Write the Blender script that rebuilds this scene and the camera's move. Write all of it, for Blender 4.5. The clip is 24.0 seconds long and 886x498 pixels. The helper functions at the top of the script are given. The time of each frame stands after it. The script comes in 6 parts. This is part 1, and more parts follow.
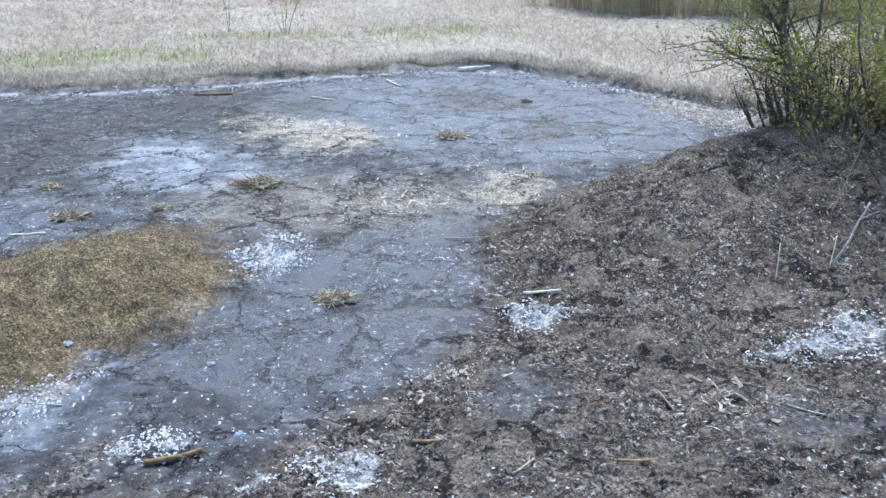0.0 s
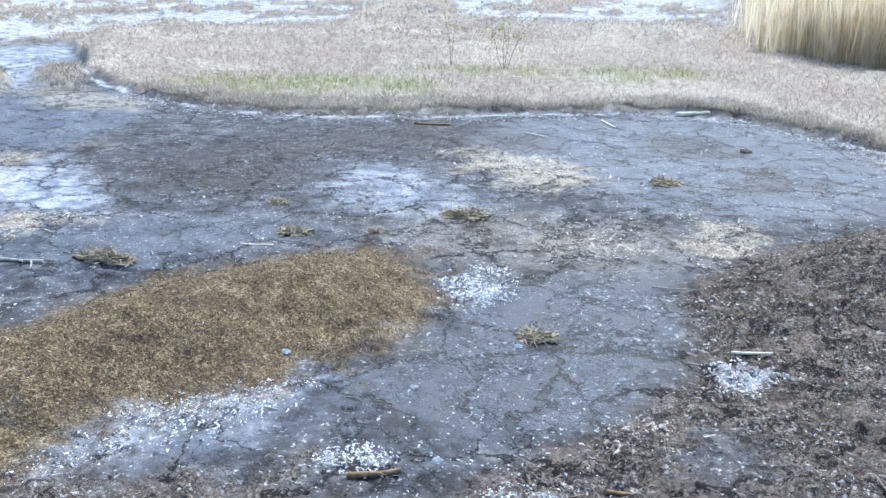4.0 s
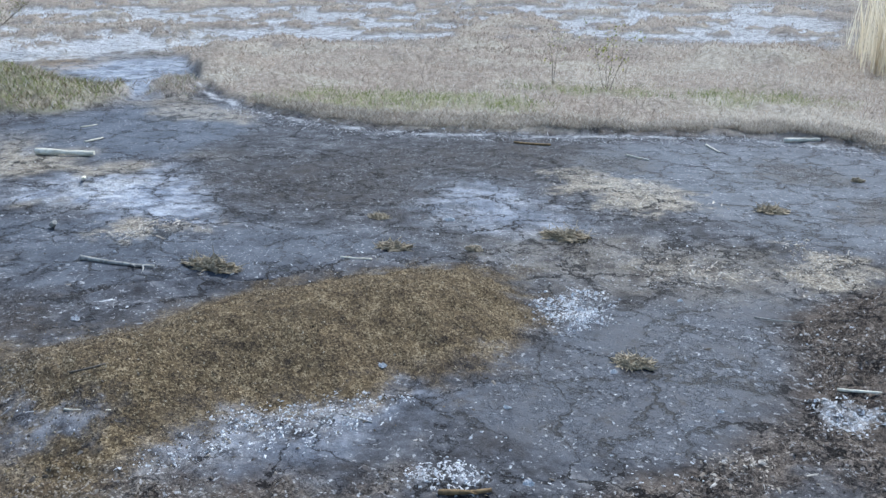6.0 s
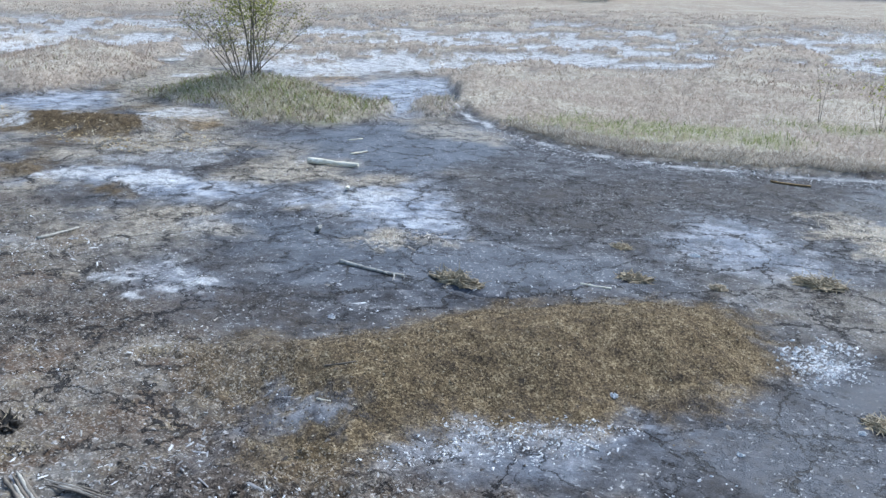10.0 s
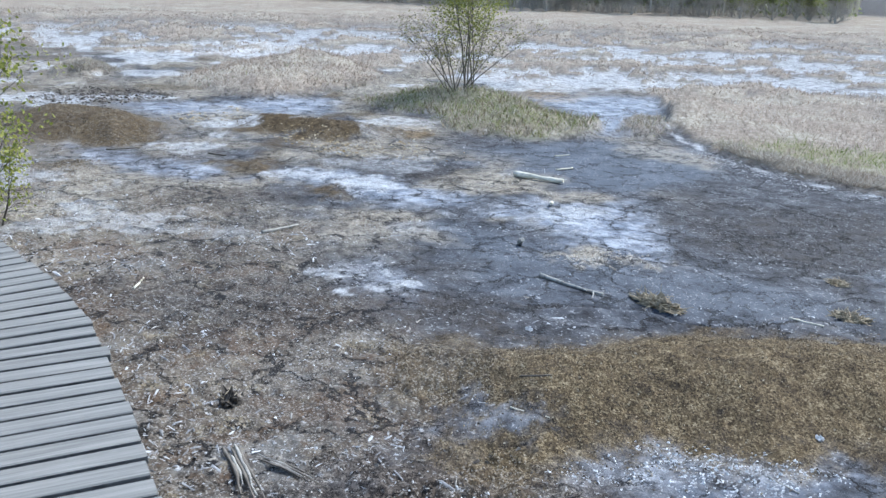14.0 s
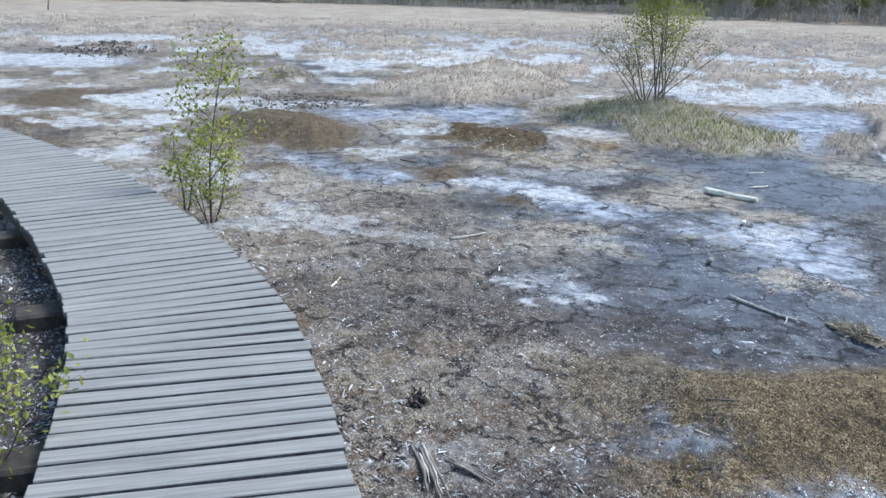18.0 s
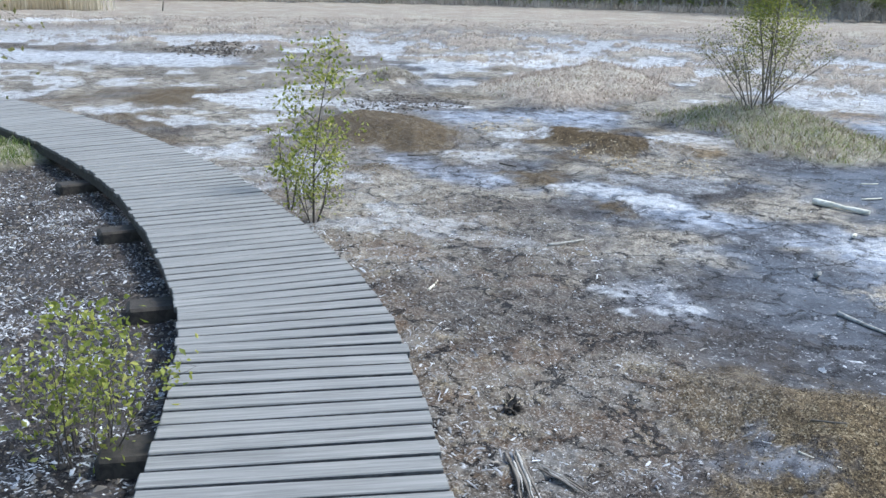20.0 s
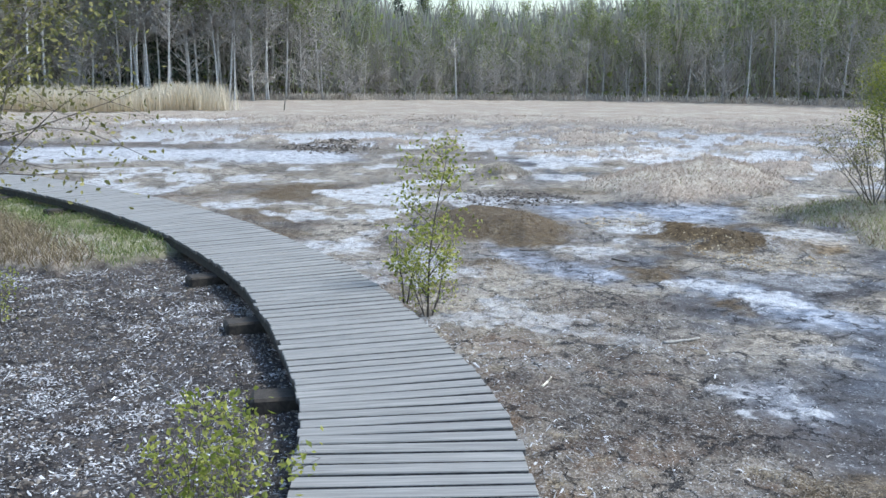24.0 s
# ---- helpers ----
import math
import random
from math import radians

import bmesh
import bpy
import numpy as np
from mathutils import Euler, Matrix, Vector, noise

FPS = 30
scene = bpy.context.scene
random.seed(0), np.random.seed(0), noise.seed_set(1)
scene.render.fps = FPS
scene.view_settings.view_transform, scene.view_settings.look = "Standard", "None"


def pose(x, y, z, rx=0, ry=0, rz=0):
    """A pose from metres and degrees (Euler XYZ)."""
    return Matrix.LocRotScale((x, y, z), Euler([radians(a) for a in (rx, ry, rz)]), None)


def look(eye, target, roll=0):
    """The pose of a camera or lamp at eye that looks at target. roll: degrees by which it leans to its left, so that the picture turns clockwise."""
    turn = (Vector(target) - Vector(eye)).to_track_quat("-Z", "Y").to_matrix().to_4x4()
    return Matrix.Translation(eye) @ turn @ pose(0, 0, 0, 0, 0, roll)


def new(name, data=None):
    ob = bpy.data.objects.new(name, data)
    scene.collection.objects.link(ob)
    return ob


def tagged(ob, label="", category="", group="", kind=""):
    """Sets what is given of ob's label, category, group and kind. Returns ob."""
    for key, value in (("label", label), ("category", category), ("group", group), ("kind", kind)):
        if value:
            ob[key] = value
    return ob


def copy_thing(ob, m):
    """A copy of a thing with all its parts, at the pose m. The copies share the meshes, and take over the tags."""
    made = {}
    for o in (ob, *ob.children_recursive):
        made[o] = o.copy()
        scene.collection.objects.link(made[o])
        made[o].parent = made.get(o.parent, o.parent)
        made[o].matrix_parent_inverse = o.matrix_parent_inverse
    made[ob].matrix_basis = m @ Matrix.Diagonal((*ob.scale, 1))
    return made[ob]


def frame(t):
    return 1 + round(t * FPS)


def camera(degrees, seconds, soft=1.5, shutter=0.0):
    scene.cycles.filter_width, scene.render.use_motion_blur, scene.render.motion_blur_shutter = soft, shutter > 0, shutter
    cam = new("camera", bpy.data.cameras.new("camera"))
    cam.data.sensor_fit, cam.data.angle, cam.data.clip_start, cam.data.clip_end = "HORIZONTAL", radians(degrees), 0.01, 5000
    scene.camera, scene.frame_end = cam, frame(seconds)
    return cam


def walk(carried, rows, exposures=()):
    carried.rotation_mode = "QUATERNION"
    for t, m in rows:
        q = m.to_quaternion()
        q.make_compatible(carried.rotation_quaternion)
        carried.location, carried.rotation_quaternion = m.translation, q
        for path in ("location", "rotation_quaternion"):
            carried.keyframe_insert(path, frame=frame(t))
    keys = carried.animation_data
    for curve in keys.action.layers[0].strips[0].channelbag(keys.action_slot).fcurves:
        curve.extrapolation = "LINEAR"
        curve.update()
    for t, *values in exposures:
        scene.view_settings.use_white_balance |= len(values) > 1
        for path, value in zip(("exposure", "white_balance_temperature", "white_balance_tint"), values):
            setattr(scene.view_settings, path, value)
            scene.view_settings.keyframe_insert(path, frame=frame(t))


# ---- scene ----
cam = camera(51.5, 24.0, 1.5)
PATH = [
    (0, (-0.292, 0.214, 1.998), (-0.293, 2.077, 1.268), -0.5),
    (0.5, (-0.303, 0.205, 2.004), (-0.356, 2.068, 1.279), -0.2),
    (1, (-0.309, 0.204, 2.013), (-0.405, 2.069, 1.297), -0.0),
    (1.5, (-0.317, 0.198, 2.011), (-0.451, 2.06, 1.292), 0.2),
    (2, (-0.325, 0.197, 2.02), (-0.516, 2.057, 1.309), 0.2),
    (2.5, (-0.341, 0.19, 2.022), (-0.585, 2.049, 1.325), 0.4),
    (4.5, (-0.368, 0.161, 2.055), (-0.841, 1.994, 1.407), 0.5),
    (5, (-0.372, 0.15, 2.056), (-0.892, 1.975, 1.423), 0.6),
    (5.5, (-0.381, 0.143, 2.058), (-0.952, 1.953, 1.426), 0.7),
    (6, (-0.387, 0.146, 2.068), (-1.005, 1.941, 1.438), 0.7),
    (6.5, (-0.393, 0.132, 2.078), (-1.067, 1.907, 1.447), 0.6),
    (7, (-0.398, 0.119, 2.083), (-1.113, 1.878, 1.452), 0.9),
    (7.5, (-0.402, 0.111, 2.086), (-1.169, 1.85, 1.464), 0.8),
    (8, (-0.398, 0.094, 2.086), (-1.212, 1.815, 1.472), 0.9),
    (8.5, (-0.392, 0.073, 2.098), (-1.281, 1.76, 1.493), 0.7),
    (9, (-0.386, 0.058, 2.105), (-1.345, 1.708, 1.508), 0.9),
    (9.5, (-0.378, 0.045, 2.107), (-1.401, 1.659, 1.516), 0.9),
    (10, (-0.376, 0.045, 2.105), (-1.457, 1.622, 1.517), 1.2),
    (10.5, (-0.361, 0.03, 2.108), (-1.486, 1.578, 1.528), 1.2),
    (12.5, (-0.357, 0.011, 2.103), (-1.642, 1.435, 1.536), 1.2),
    (13, (-0.363, -0.005, 2.113), (-1.691, 1.376, 1.54), 1.4),
    (13.5, (-0.365, -0.026, 2.114), (-1.736, 1.313, 1.541), 1.7),
    (14, (-0.362, -0.039, 2.122), (-1.768, 1.266, 1.554), 1.8),
    (14.5, (-0.361, -0.058, 2.136), (-1.798, 1.212, 1.57), 1.7),
    (15, (-0.347, -0.074, 2.142), (-1.821, 1.157, 1.583), 1.6),
    (15.5, (-0.343, -0.086, 2.138), (-1.848, 1.106, 1.576), 1.8),
    (16, (-0.345, -0.104, 2.143), (-1.886, 1.043, 1.586), 1.7),
    (16.5, (-0.345, -0.111, 2.15), (-1.909, 1.002, 1.586), 1.7),
    (17, (-0.344, -0.123, 2.154), (-1.929, 0.959, 1.591), 1.8),
    (17.5, (-0.346, -0.14, 2.167), (-1.961, 0.895, 1.598), 1.5),
    (18, (-0.338, -0.152, 2.171), (-1.976, 0.849, 1.609), 1.4),
    (18.5, (-0.335, -0.15, 2.175), (-1.996, 0.812, 1.614), 1.4),
    (19, (-0.346, -0.166, 2.184), (-2.027, 0.748, 1.603), 1.7),
    (19.5, (-0.343, -0.171, 2.195), (-2.052, 0.694, 1.62), 1.5),
    (21.5, (-0.314, -0.237, 2.248), (-2.101, 0.48, 1.708), 1.3),
    (22, (-0.312, -0.234, 2.243), (-2.115, 0.463, 1.729), 1.3),
    (22.5, (-0.305, -0.247, 2.246), (-2.124, 0.438, 1.775), 1.1),
    (23, (-0.29, -0.254, 2.255), (-2.123, 0.406, 1.802), 0.8),
    (23.5, (-0.284, -0.259, 2.261), (-2.131, 0.377, 1.833), 0.6),
    (24, (-0.265, -0.27, 2.268), (-2.13, 0.348, 1.893), 0.3),
]
walk(cam, [(t, look(eye, target, roll)) for t, eye, target, roll in PATH],
     [(0, 0.86, 5800, 5), (2.5, 0.9, 5800, 5), (4.5, 0.97, 5850, 5), (5, 0.97, 5850, 5), (5.5, 0.62, 5930, 5), (6, 0.3, 5930, 5), (7, 0.32, 5930, 5), (8, 0.4, 5930, 5),
      (9, 0.42, 5930, 5), (10, 0.45, 5930, 5), (14, 0.53, 5930, 5), (24, 0.55, 5930, 5)])

# ---- world, sun, exposure ----
world = bpy.data.worlds.new("world")
scene.world = world
world.use_nodes = True
wn = world.node_tree.nodes
sky = wn.new("ShaderNodeTexSky")
sky.sky_type = "NISHITA"
sky.sun_disc = False
SUN_ELEV, SUN_AZ = radians(56), radians(8)      # azimuth from +y, clockwise seen from above
sky.sun_elevation, sky.sun_rotation = SUN_ELEV, SUN_AZ
sky.dust_density, sky.air_density, sky.ozone_density = 2.0, 1.2, 1.5
bg = wn["Background"]
bg.inputs["Strength"].default_value = 0.17
world.node_tree.links.new(sky.outputs[0], bg.inputs["Color"])
sun = new("sun", bpy.data.lights.new("sun", "SUN"))
sun.data.energy, sun.data.angle, sun.data.color = 2.7, radians(14), (1.0, 0.96, 0.90)
sun_way = Vector((math.sin(SUN_AZ) * math.cos(SUN_ELEV), math.cos(SUN_AZ) * math.cos(SUN_ELEV), math.sin(SUN_ELEV)))
sun.matrix_world = look(sun_way * 60, (0, 0, 0))

# ---- numeric noise ----


def hashed(ix, iy, seed):
    h = (ix.astype(np.int64) * 374761393 + iy.astype(np.int64) * 668265263 + seed * 2147483647) & 0xFFFFFFFF
    h = ((h ^ (h >> 13)) * 1274126177) & 0xFFFFFFFF
    h = h ^ (h >> 16)
    return (h & 0xFFFFFF) / float(0x1000000)


def vnoise(x, y, seed=0):
    ix, iy = np.floor(x), np.floor(y)
    fx, fy = x - ix, y - iy
    fx, fy = fx * fx * (3 - 2 * fx), fy * fy * (3 - 2 * fy)
    a, b = hashed(ix, iy, seed), hashed(ix + 1, iy, seed)
    c, d = hashed(ix, iy + 1, seed), hashed(ix + 1, iy + 1, seed)
    return (a + (b - a) * fx) + ((c + (d - c) * fx) - (a + (b - a) * fx)) * fy


def fbm(x, y, seed=0, octaves=4):
    total, amp, norm = 0, 1.0, 0
    for k in range(octaves):
        total = total + amp * vnoise(x * 2 ** k + 17.3 * k, y * 2 ** k - 9.1 * k, seed + k)
        norm += amp
        amp *= 0.55
    return total / norm * 2 - 1


def smooth(a, b, v):
    s = np.clip((v - a) / (b - a), 0, 1)
    return s * s * (3 - 2 * s)


# ---- plan of the ground: outlines of its patches in metres ----
MOUND = [(-4.34, 3.14), (-4.19, 3.41), (-3.96, 3.73), (-3.57, 4.2), (-3.42, 4.6), (-3.2, 4.93), (-2.56, 5.54), (-2.14, 5.68), (-1.78, 5.68), (-1.51, 5.37), (-1.39, 4.77), (-1.51, 4.28), (-1.71, 4.05),
         (-1.9, 4.02), (-2.03, 3.7), (-2.26, 3.56), (-2.44, 3.46), (-2.52, 3.23), (-2.64, 3.0), (-2.65, 2.77), (-2.86, 2.71), (-3.07, 2.71), (-3.54, 2.74), (-3.82, 2.76)]
MOUND_ARM = [(-3.3, 2.78), (-2.95, 2.85), (-2.69, 2.82), (-2.5, 2.70), (-2.7, 2.50), (-3.1, 2.50)]
HOLLOW = [(-3.45, 2.84), (-3.36, 3.02), (-3.21, 3.1), (-3.04, 3.03), (-3.03, 2.85), (-3.11, 2.74), (-3.28, 2.72)]
CRUST_LONG = [(-14.7, 4.45), (-14.7, 5.2), (-13.95, 5.65), (-12.95, 5.93), (-12.2, 5.66), (-11.6, 5.04), (-11.35, 4.48), (-12.05, 4.4), (-12.6, 4.01), (-13.6, 3.95)]
CRUST_BACK = [(-12.43, 6.73), (-12.46, 7.23), (-11.75, 7.66), (-10.97, 7.91), (-10.14, 8.48), (-9.7, 8.11), (-9.93, 7.32), (-10.36, 6.89), (-11.13, 6.69), (-11.71, 6.5)]
CRUST_SPOT = [(-10.82, 3.66), (-10.53, 4.06), (-10.06, 3.97), (-10.02, 3.43)]
CRUST_FAR = [(-18.3, 1.8), (-19.6, 2.8), (-18.9, 3.6), (-17.7, 3.6), (-17.0, 2.6), (-16.5, 1.9)]
CRUST_WALK = [(-16.44, 0.93), (-15.83, 1.81), (-14.69, 2.37), (-14.44, 1.8), (-15.23, 1.19)]
CRUST_KNOB = [(-9.57, 5.25), (-9.54, 5.6), (-9.09, 5.4), (-8.7, 5.02), (-9.13, 5.06)]
CRUST_BIT = [(-7.75, 5.15), (-7.69, 5.45), (-7.35, 5.41), (-7.33, 5.05)]
OCHRE_BED = [(-12.54, 13.2), (-12.66, 14.15), (-11.97, 14.29), (-11.29, 13.2), (-11.62, 12.65)]
OCHRE_TIP = [(-11.01, 8.25), (-10.46, 8.76), (-9.84, 8.27), (-10.18, 7.9)]
OCHRE_CRUMB = [(-11.27, 6.87), (-10.6, 7.06), (-9.9, 7.11), (-9.69, 6.77), (-10.58, 6.6)]
DARK_PAN = [(-5.26, 7.5), (-5.11, 8.1), (-4.4, 9.1), (-3.2, 9.85), (-2.4, 9.8), (-1.8, 9.45), (-2.2, 8.7), (-3.02, 8.35), (-3.12, 7.6), (-2.95, 6.75), (-3.04, 6.5), (-3.6, 6.7), (-4.2, 6.8), (-4.7, 7.0)]
DARK_SHORE = [(-9.35, 6.53), (-8.69, 6.88), (-8.03, 7.09), (-7.35, 6.63), (-7.84, 6.17), (-8.81, 5.81), (-9.23, 5.64)]
DARK_BEHIND = [(-6.16, 3.19), (-6.02, 3.61), (-5.57, 3.65), (-5.01, 3.67), (-4.69, 4.12), (-4.09, 4.18), (-4.08, 3.85), (-4.39, 3.5), (-4.53, 3.07), (-4.85, 2.75), (-5.25, 2.65)]
DARK_LITTER = [(-7.88, 4.2), (-7.42, 4.5), (-6.9, 4.3), (-6.79, 3.83), (-7.02, 3.69)]
DARK_CRACKED = [(-6.19, 4.26), (-6.04, 4.68), (-5.06, 4.53), (-4.91, 4.17), (-5.57, 4.13)]
DARK_RUBBLE = [(-16.18, 5.31), (-17.14, 6.56), (-16.22, 7.34), (-15.1, 7.2), (-14.97, 6.11), (-15.05, 5.32)]
DARK_ISLAND = [(-29.17, 3.98), (-31.31, 6.39), (-28.45, 6.68), (-26.23, 5.29), (-27.72, 4.07)]
DARK_SPOT = [(-0.42, 9.67), (-0.01, 9.95), (0.39, 9.59), (0.25, 9.12), (-0.25, 9.19)]
DARK_SPOT_EAST = [(0.29, 8.1), (0.64, 8.58), (0.85, 8.23), (0.76, 7.89), (0.42, 7.9)]
DARK_SPOT_WEST = [(-2.15, 9.47), (-1.6, 9.72), (-1.09, 9.17), (-1.51, 8.94), (-1.94, 8.96)]
DARK_FRONT = [(-3.3, 2.55), (-2.75, 2.62), (-2.2, 2.95), (-1.7, 3.2), (-1.2, 3.1), (-0.9, 2.8), (-1.2, 2.2), (-3.3, 2.1)]
VEIL_WHITE = [(-6.29, 6.0), (-6.24, 6.75), (-5.76, 7.22), (-4.85, 7.05), (-4.36, 6.56), (-4.17, 6.03), (-4.49, 5.72), (-4.93, 5.92), (-5.25, 5.93), (-5.71, 5.93)]
VEIL_PAN = [(-2.89, 7.06), (-2.89, 7.8), (-2.52, 8.0), (-1.95, 7.35), (-1.72, 6.9), (-2.18, 6.54), (-2.6, 6.6)]
VEIL_SHORE = [(-7.66, 5.95), (-7.29, 6.25), (-6.87, 6.18), (-6.6, 5.76), (-7.04, 5.44), (-7.52, 5.47)]
VEIL_STREAM = [(-12.03, 4.16), (-11.31, 4.54), (-10.29, 4.78), (-9.31, 5.17), (-8.69, 4.94), (-9.08, 4.37), (-9.72, 4.04), (-10.74, 3.96)]
VEIL_BACK = [(-14.88, 5.99), (-14.44, 7.04), (-13.65, 9.18), (-12.7, 8.36), (-13.21, 6.41), (-13.82, 5.71)]
CHANNEL = [(-11.66, 12.84), (-11.81, 14.18), (-10.64, 14.81), (-9.4, 13.38), (-8.69, 12.18), (-8.2, 10.71), (-9.23, 11.27), (-10.61, 12.23)]
POOL = [(-8.66, 7.96), (-8.58, 9.0), (-8.33, 10.26), (-7.05, 10.77), (-5.83, 10.16), (-5.9, 8.94), (-5.94, 8.09), (-6.65, 7.61), (-7.66, 7.43)]
MUD_PAN = [(-2.2, 8.9), (-1.9, 10.2), (-0.6, 11.0), (0.8, 10.8), (1.7, 9.6), (2.1, 8.2), (1.2, 7.3), (0.3, 7.1), (-0.4, 7.4), (-1.2, 8.0)]
MUD_NEAR = [(-1.36, 4.4), (-1.1, 5.2), (-0.7, 5.7), (-0.1, 5.9), (-0.1, 5.2), (-0.15, 4.5), (-0.47, 3.9), (-1.0, 3.55), (-1.6, 3.7)]
MUD_WEST = [(-6.2, 5.0), (-6.0, 5.9), (-4.5, 5.8), (-3.2, 6.4), (-2.6, 6.0), (-3.3, 5.2), (-4.1, 4.5), (-5.0, 4.6)]
STREAK = [(-8.37, 10.43), (-7.67, 10.85), (-6.64, 10.25), (-6.02, 9.65), (-6.85, 9.64), (-7.62, 9.84)]
SALT_TONGUE = [(-5.71, 3.74), (-5.58, 4.03), (-5.31, 4.09), (-5.05, 4.18), (-4.95, 4.0), (-4.92, 3.71), (-5.1, 3.61), (-5.39, 3.63)]
SALT_BAND = [(-9.14, 5.32), (-8.84, 5.76), (-8.33, 6.09), (-7.73, 6.24), (-7.29, 6.02), (-7.45, 5.7), (-7.9, 5.61), (-8.32, 5.48), (-8.57, 5.21)]
SALT_VEIL = [(-6.02, 6.38), (-6.07, 6.9), (-5.71, 7.02), (-5.39, 6.54), (-5.53, 6.11)]
SALT_SHEET = [(-17.85, 3.13), (-17.67, 4.49), (-16.41, 5.07), (-15.37, 4.24), (-16.18, 3.41)]
SALT_SLIP = [(-14.73, 2.9), (-15.29, 4.03), (-14.75, 4.06), (-14.16, 3.19)]
SALT_BANK = [(0.02, 4.42), (0.18, 4.50), (0.33, 4.38), (0.23, 4.20), (0.05, 4.22)]
SALT_SPILL = [(1.14, 3.97), (1.42, 4.18), (1.71, 4.37), (1.95, 4.46), (1.69, 3.9), (1.49, 3.96), (1.27, 3.91)]
SALT_RING = [(-0.94, 3.02), (-0.86, 3.15), (-0.74, 3.17), (-0.58, 3.1), (-0.59, 2.97), (-0.69, 2.93), (-0.76, 3.02)]
SALT_CAKE = [(-1.58, 3.25), (-1.45, 3.35), (-1.32, 3.29), (-1.35, 3.21), (-1.51, 3.17)]
SALT_HEAP = [(-1.55, 5.45), (-1.37, 5.59), (-1.13, 5.44), (-1.12, 5.08), (-1.28, 4.91), (-1.46, 5.08)]
SALT_FRONT = [(-2.51, 3.47), (-2.32, 3.57), (-2.04, 3.75), (-1.85, 3.80), (-1.95, 3.5), (-2.1, 3.35), (-2.21, 3.18), (-2.38, 3.08), (-2.59, 2.93), (-2.63, 2.80), (-2.65, 3.01), (-2.53, 3.2)]
SALT_LITTER = [(-9.94, 3.12), (-9.82, 3.77), (-8.94, 4.1), (-7.52, 4.11), (-6.55, 4.02), (-7.08, 3.58), (-7.59, 3.18), (-8.03, 2.73), (-8.7, 2.63)]
SHEET_LAKE = [(-31.33, -4.3), (-30.48, -1.01), (-28.61, 2.73), (-26.98, 5.68), (-23.93, 5.3), (-23.26, 3.69), (-24.7, 1.87), (-26.11, -0.92), (-25.87, -3.62)]
SHEET_FAR = [(-44.73, -1.3), (-47.35, 1.25), (-45.03, 4.25), (-41.75, 3.43), (-41.61, 0.12)]
SHEET_EAST = [(-21.96, 9.61), (-24.63, 11.54), (-25.21, 14.9), (-23.85, 16.0), (-21.56, 14.08), (-20.13, 10.89)]
STRAW_BAR = [(-2.25, 8.62), (-1.99, 8.89), (-1.23, 8.43), (-0.65, 7.88), (-1.06, 7.6), (-1.54, 7.73), (-2.01, 8.18)]
STRAW_NECK = [(0.0, 7.13), (0.38, 6.89), (0.32, 6.28), (0.03, 6.02), (-0.09, 6.42)]
STRAW_THIN = [(-1.02, 6.31), (-0.55, 6.39), (-0.35, 6.2), (-0.61, 5.92), (-0.91, 6.04)]
STRAW_SPOT = [(-4.84, 5.51), (-4.82, 5.85), (-4.49, 5.98), (-4.39, 5.73), (-4.61, 5.44)]
SAND_SPIT = [(-13.25, 6.34), (-13.67, 7.44), (-13.1, 7.41), (-12.35, 6.06)]
SAND_SHORE = [(-10.31, 6.86), (-9.58, 7.61), (-8.74, 7.94), (-8.47, 7.4), (-9.36, 6.71)]
SAND_FAR = [(-24.06, -3.4), (-24.82, -0.9), (-23.04, 4.51), (-20.38, 5.25), (-19.12, 3.68), (-19.76, 1.42), (-20.92, -0.82), (-22.14, -3.16)]
SAND_MID = [(-2.4, 6.4), (-1.5, 6.7), (-0.3, 6.7), (0.2, 6.2), (-0.4, 5.7), (-1.1, 5.7), (-1.9, 5.8)]
ISLET = [(-12.9, 9.48), (-13.49, 11.1), (-12.95, 11.75), (-11.57, 11.83), (-9.98, 11.5), (-9.02, 11.19), (-8.46, 10.2), (-8.7, 9.39), (-9.46, 9.05), (-10.08, 8.98), (-11.19, 9.81), (-11.78, 9.42)]
ISLET_STRAW = [(-17.21, 8.46), (-19.51, 10.75), (-20.32, 12.8), (-18.77, 13.41), (-16.22, 12.84), (-15.08, 11.56), (-14.7, 9.92), (-14.13, 8.46), (-15.15, 8.05)]
ISLET_FAR = [(-19.9, 7.0), (-20.52, 7.89), (-19.46, 8.19), (-19.03, 7.3)]
TUSSOCK = [(-8.43, 10.87), (-8.8, 11.87), (-8.34, 11.8), (-7.93, 10.94)]
LEFT_MEADOW = [(-30, -12), (-22, -4.6), (-17.1, -1.3), (-14.9, -0.2), (-12.5, 0.6), (-11.3, 0.6), (-11.16, 0.0), (-11.13, -0.92), (-11.4, -1.83), (-11.4, -4.0), (-13.0, -12)]
GREEN_RIM = [(-6.78, 11.14), (-6.58, 12.05), (-4.61, 12.48), (-3.14, 11.84), (-3.37, 11.02), (-4.84, 10.95), (-6.16, 10.76)]
GREEN_EAST = [(-1.64, 13.56), (-0.4, 14.13), (0.75, 13.86), (0.71, 13.22), (-0.75, 13.05)]
GREEN_WEST = [(-3.9, 13.2), (-2.3, 13.9), (-1.7, 13.3), (-2.9, 12.7)]
GREEN_SWARD = [(-22, -5), (-17.1, -1.4), (-14.9, -0.3), (-12.5, 0.4), (-11.3, 0.5), (-11.5, -0.3), (-13.0, -0.7), (-16, -2.6)]
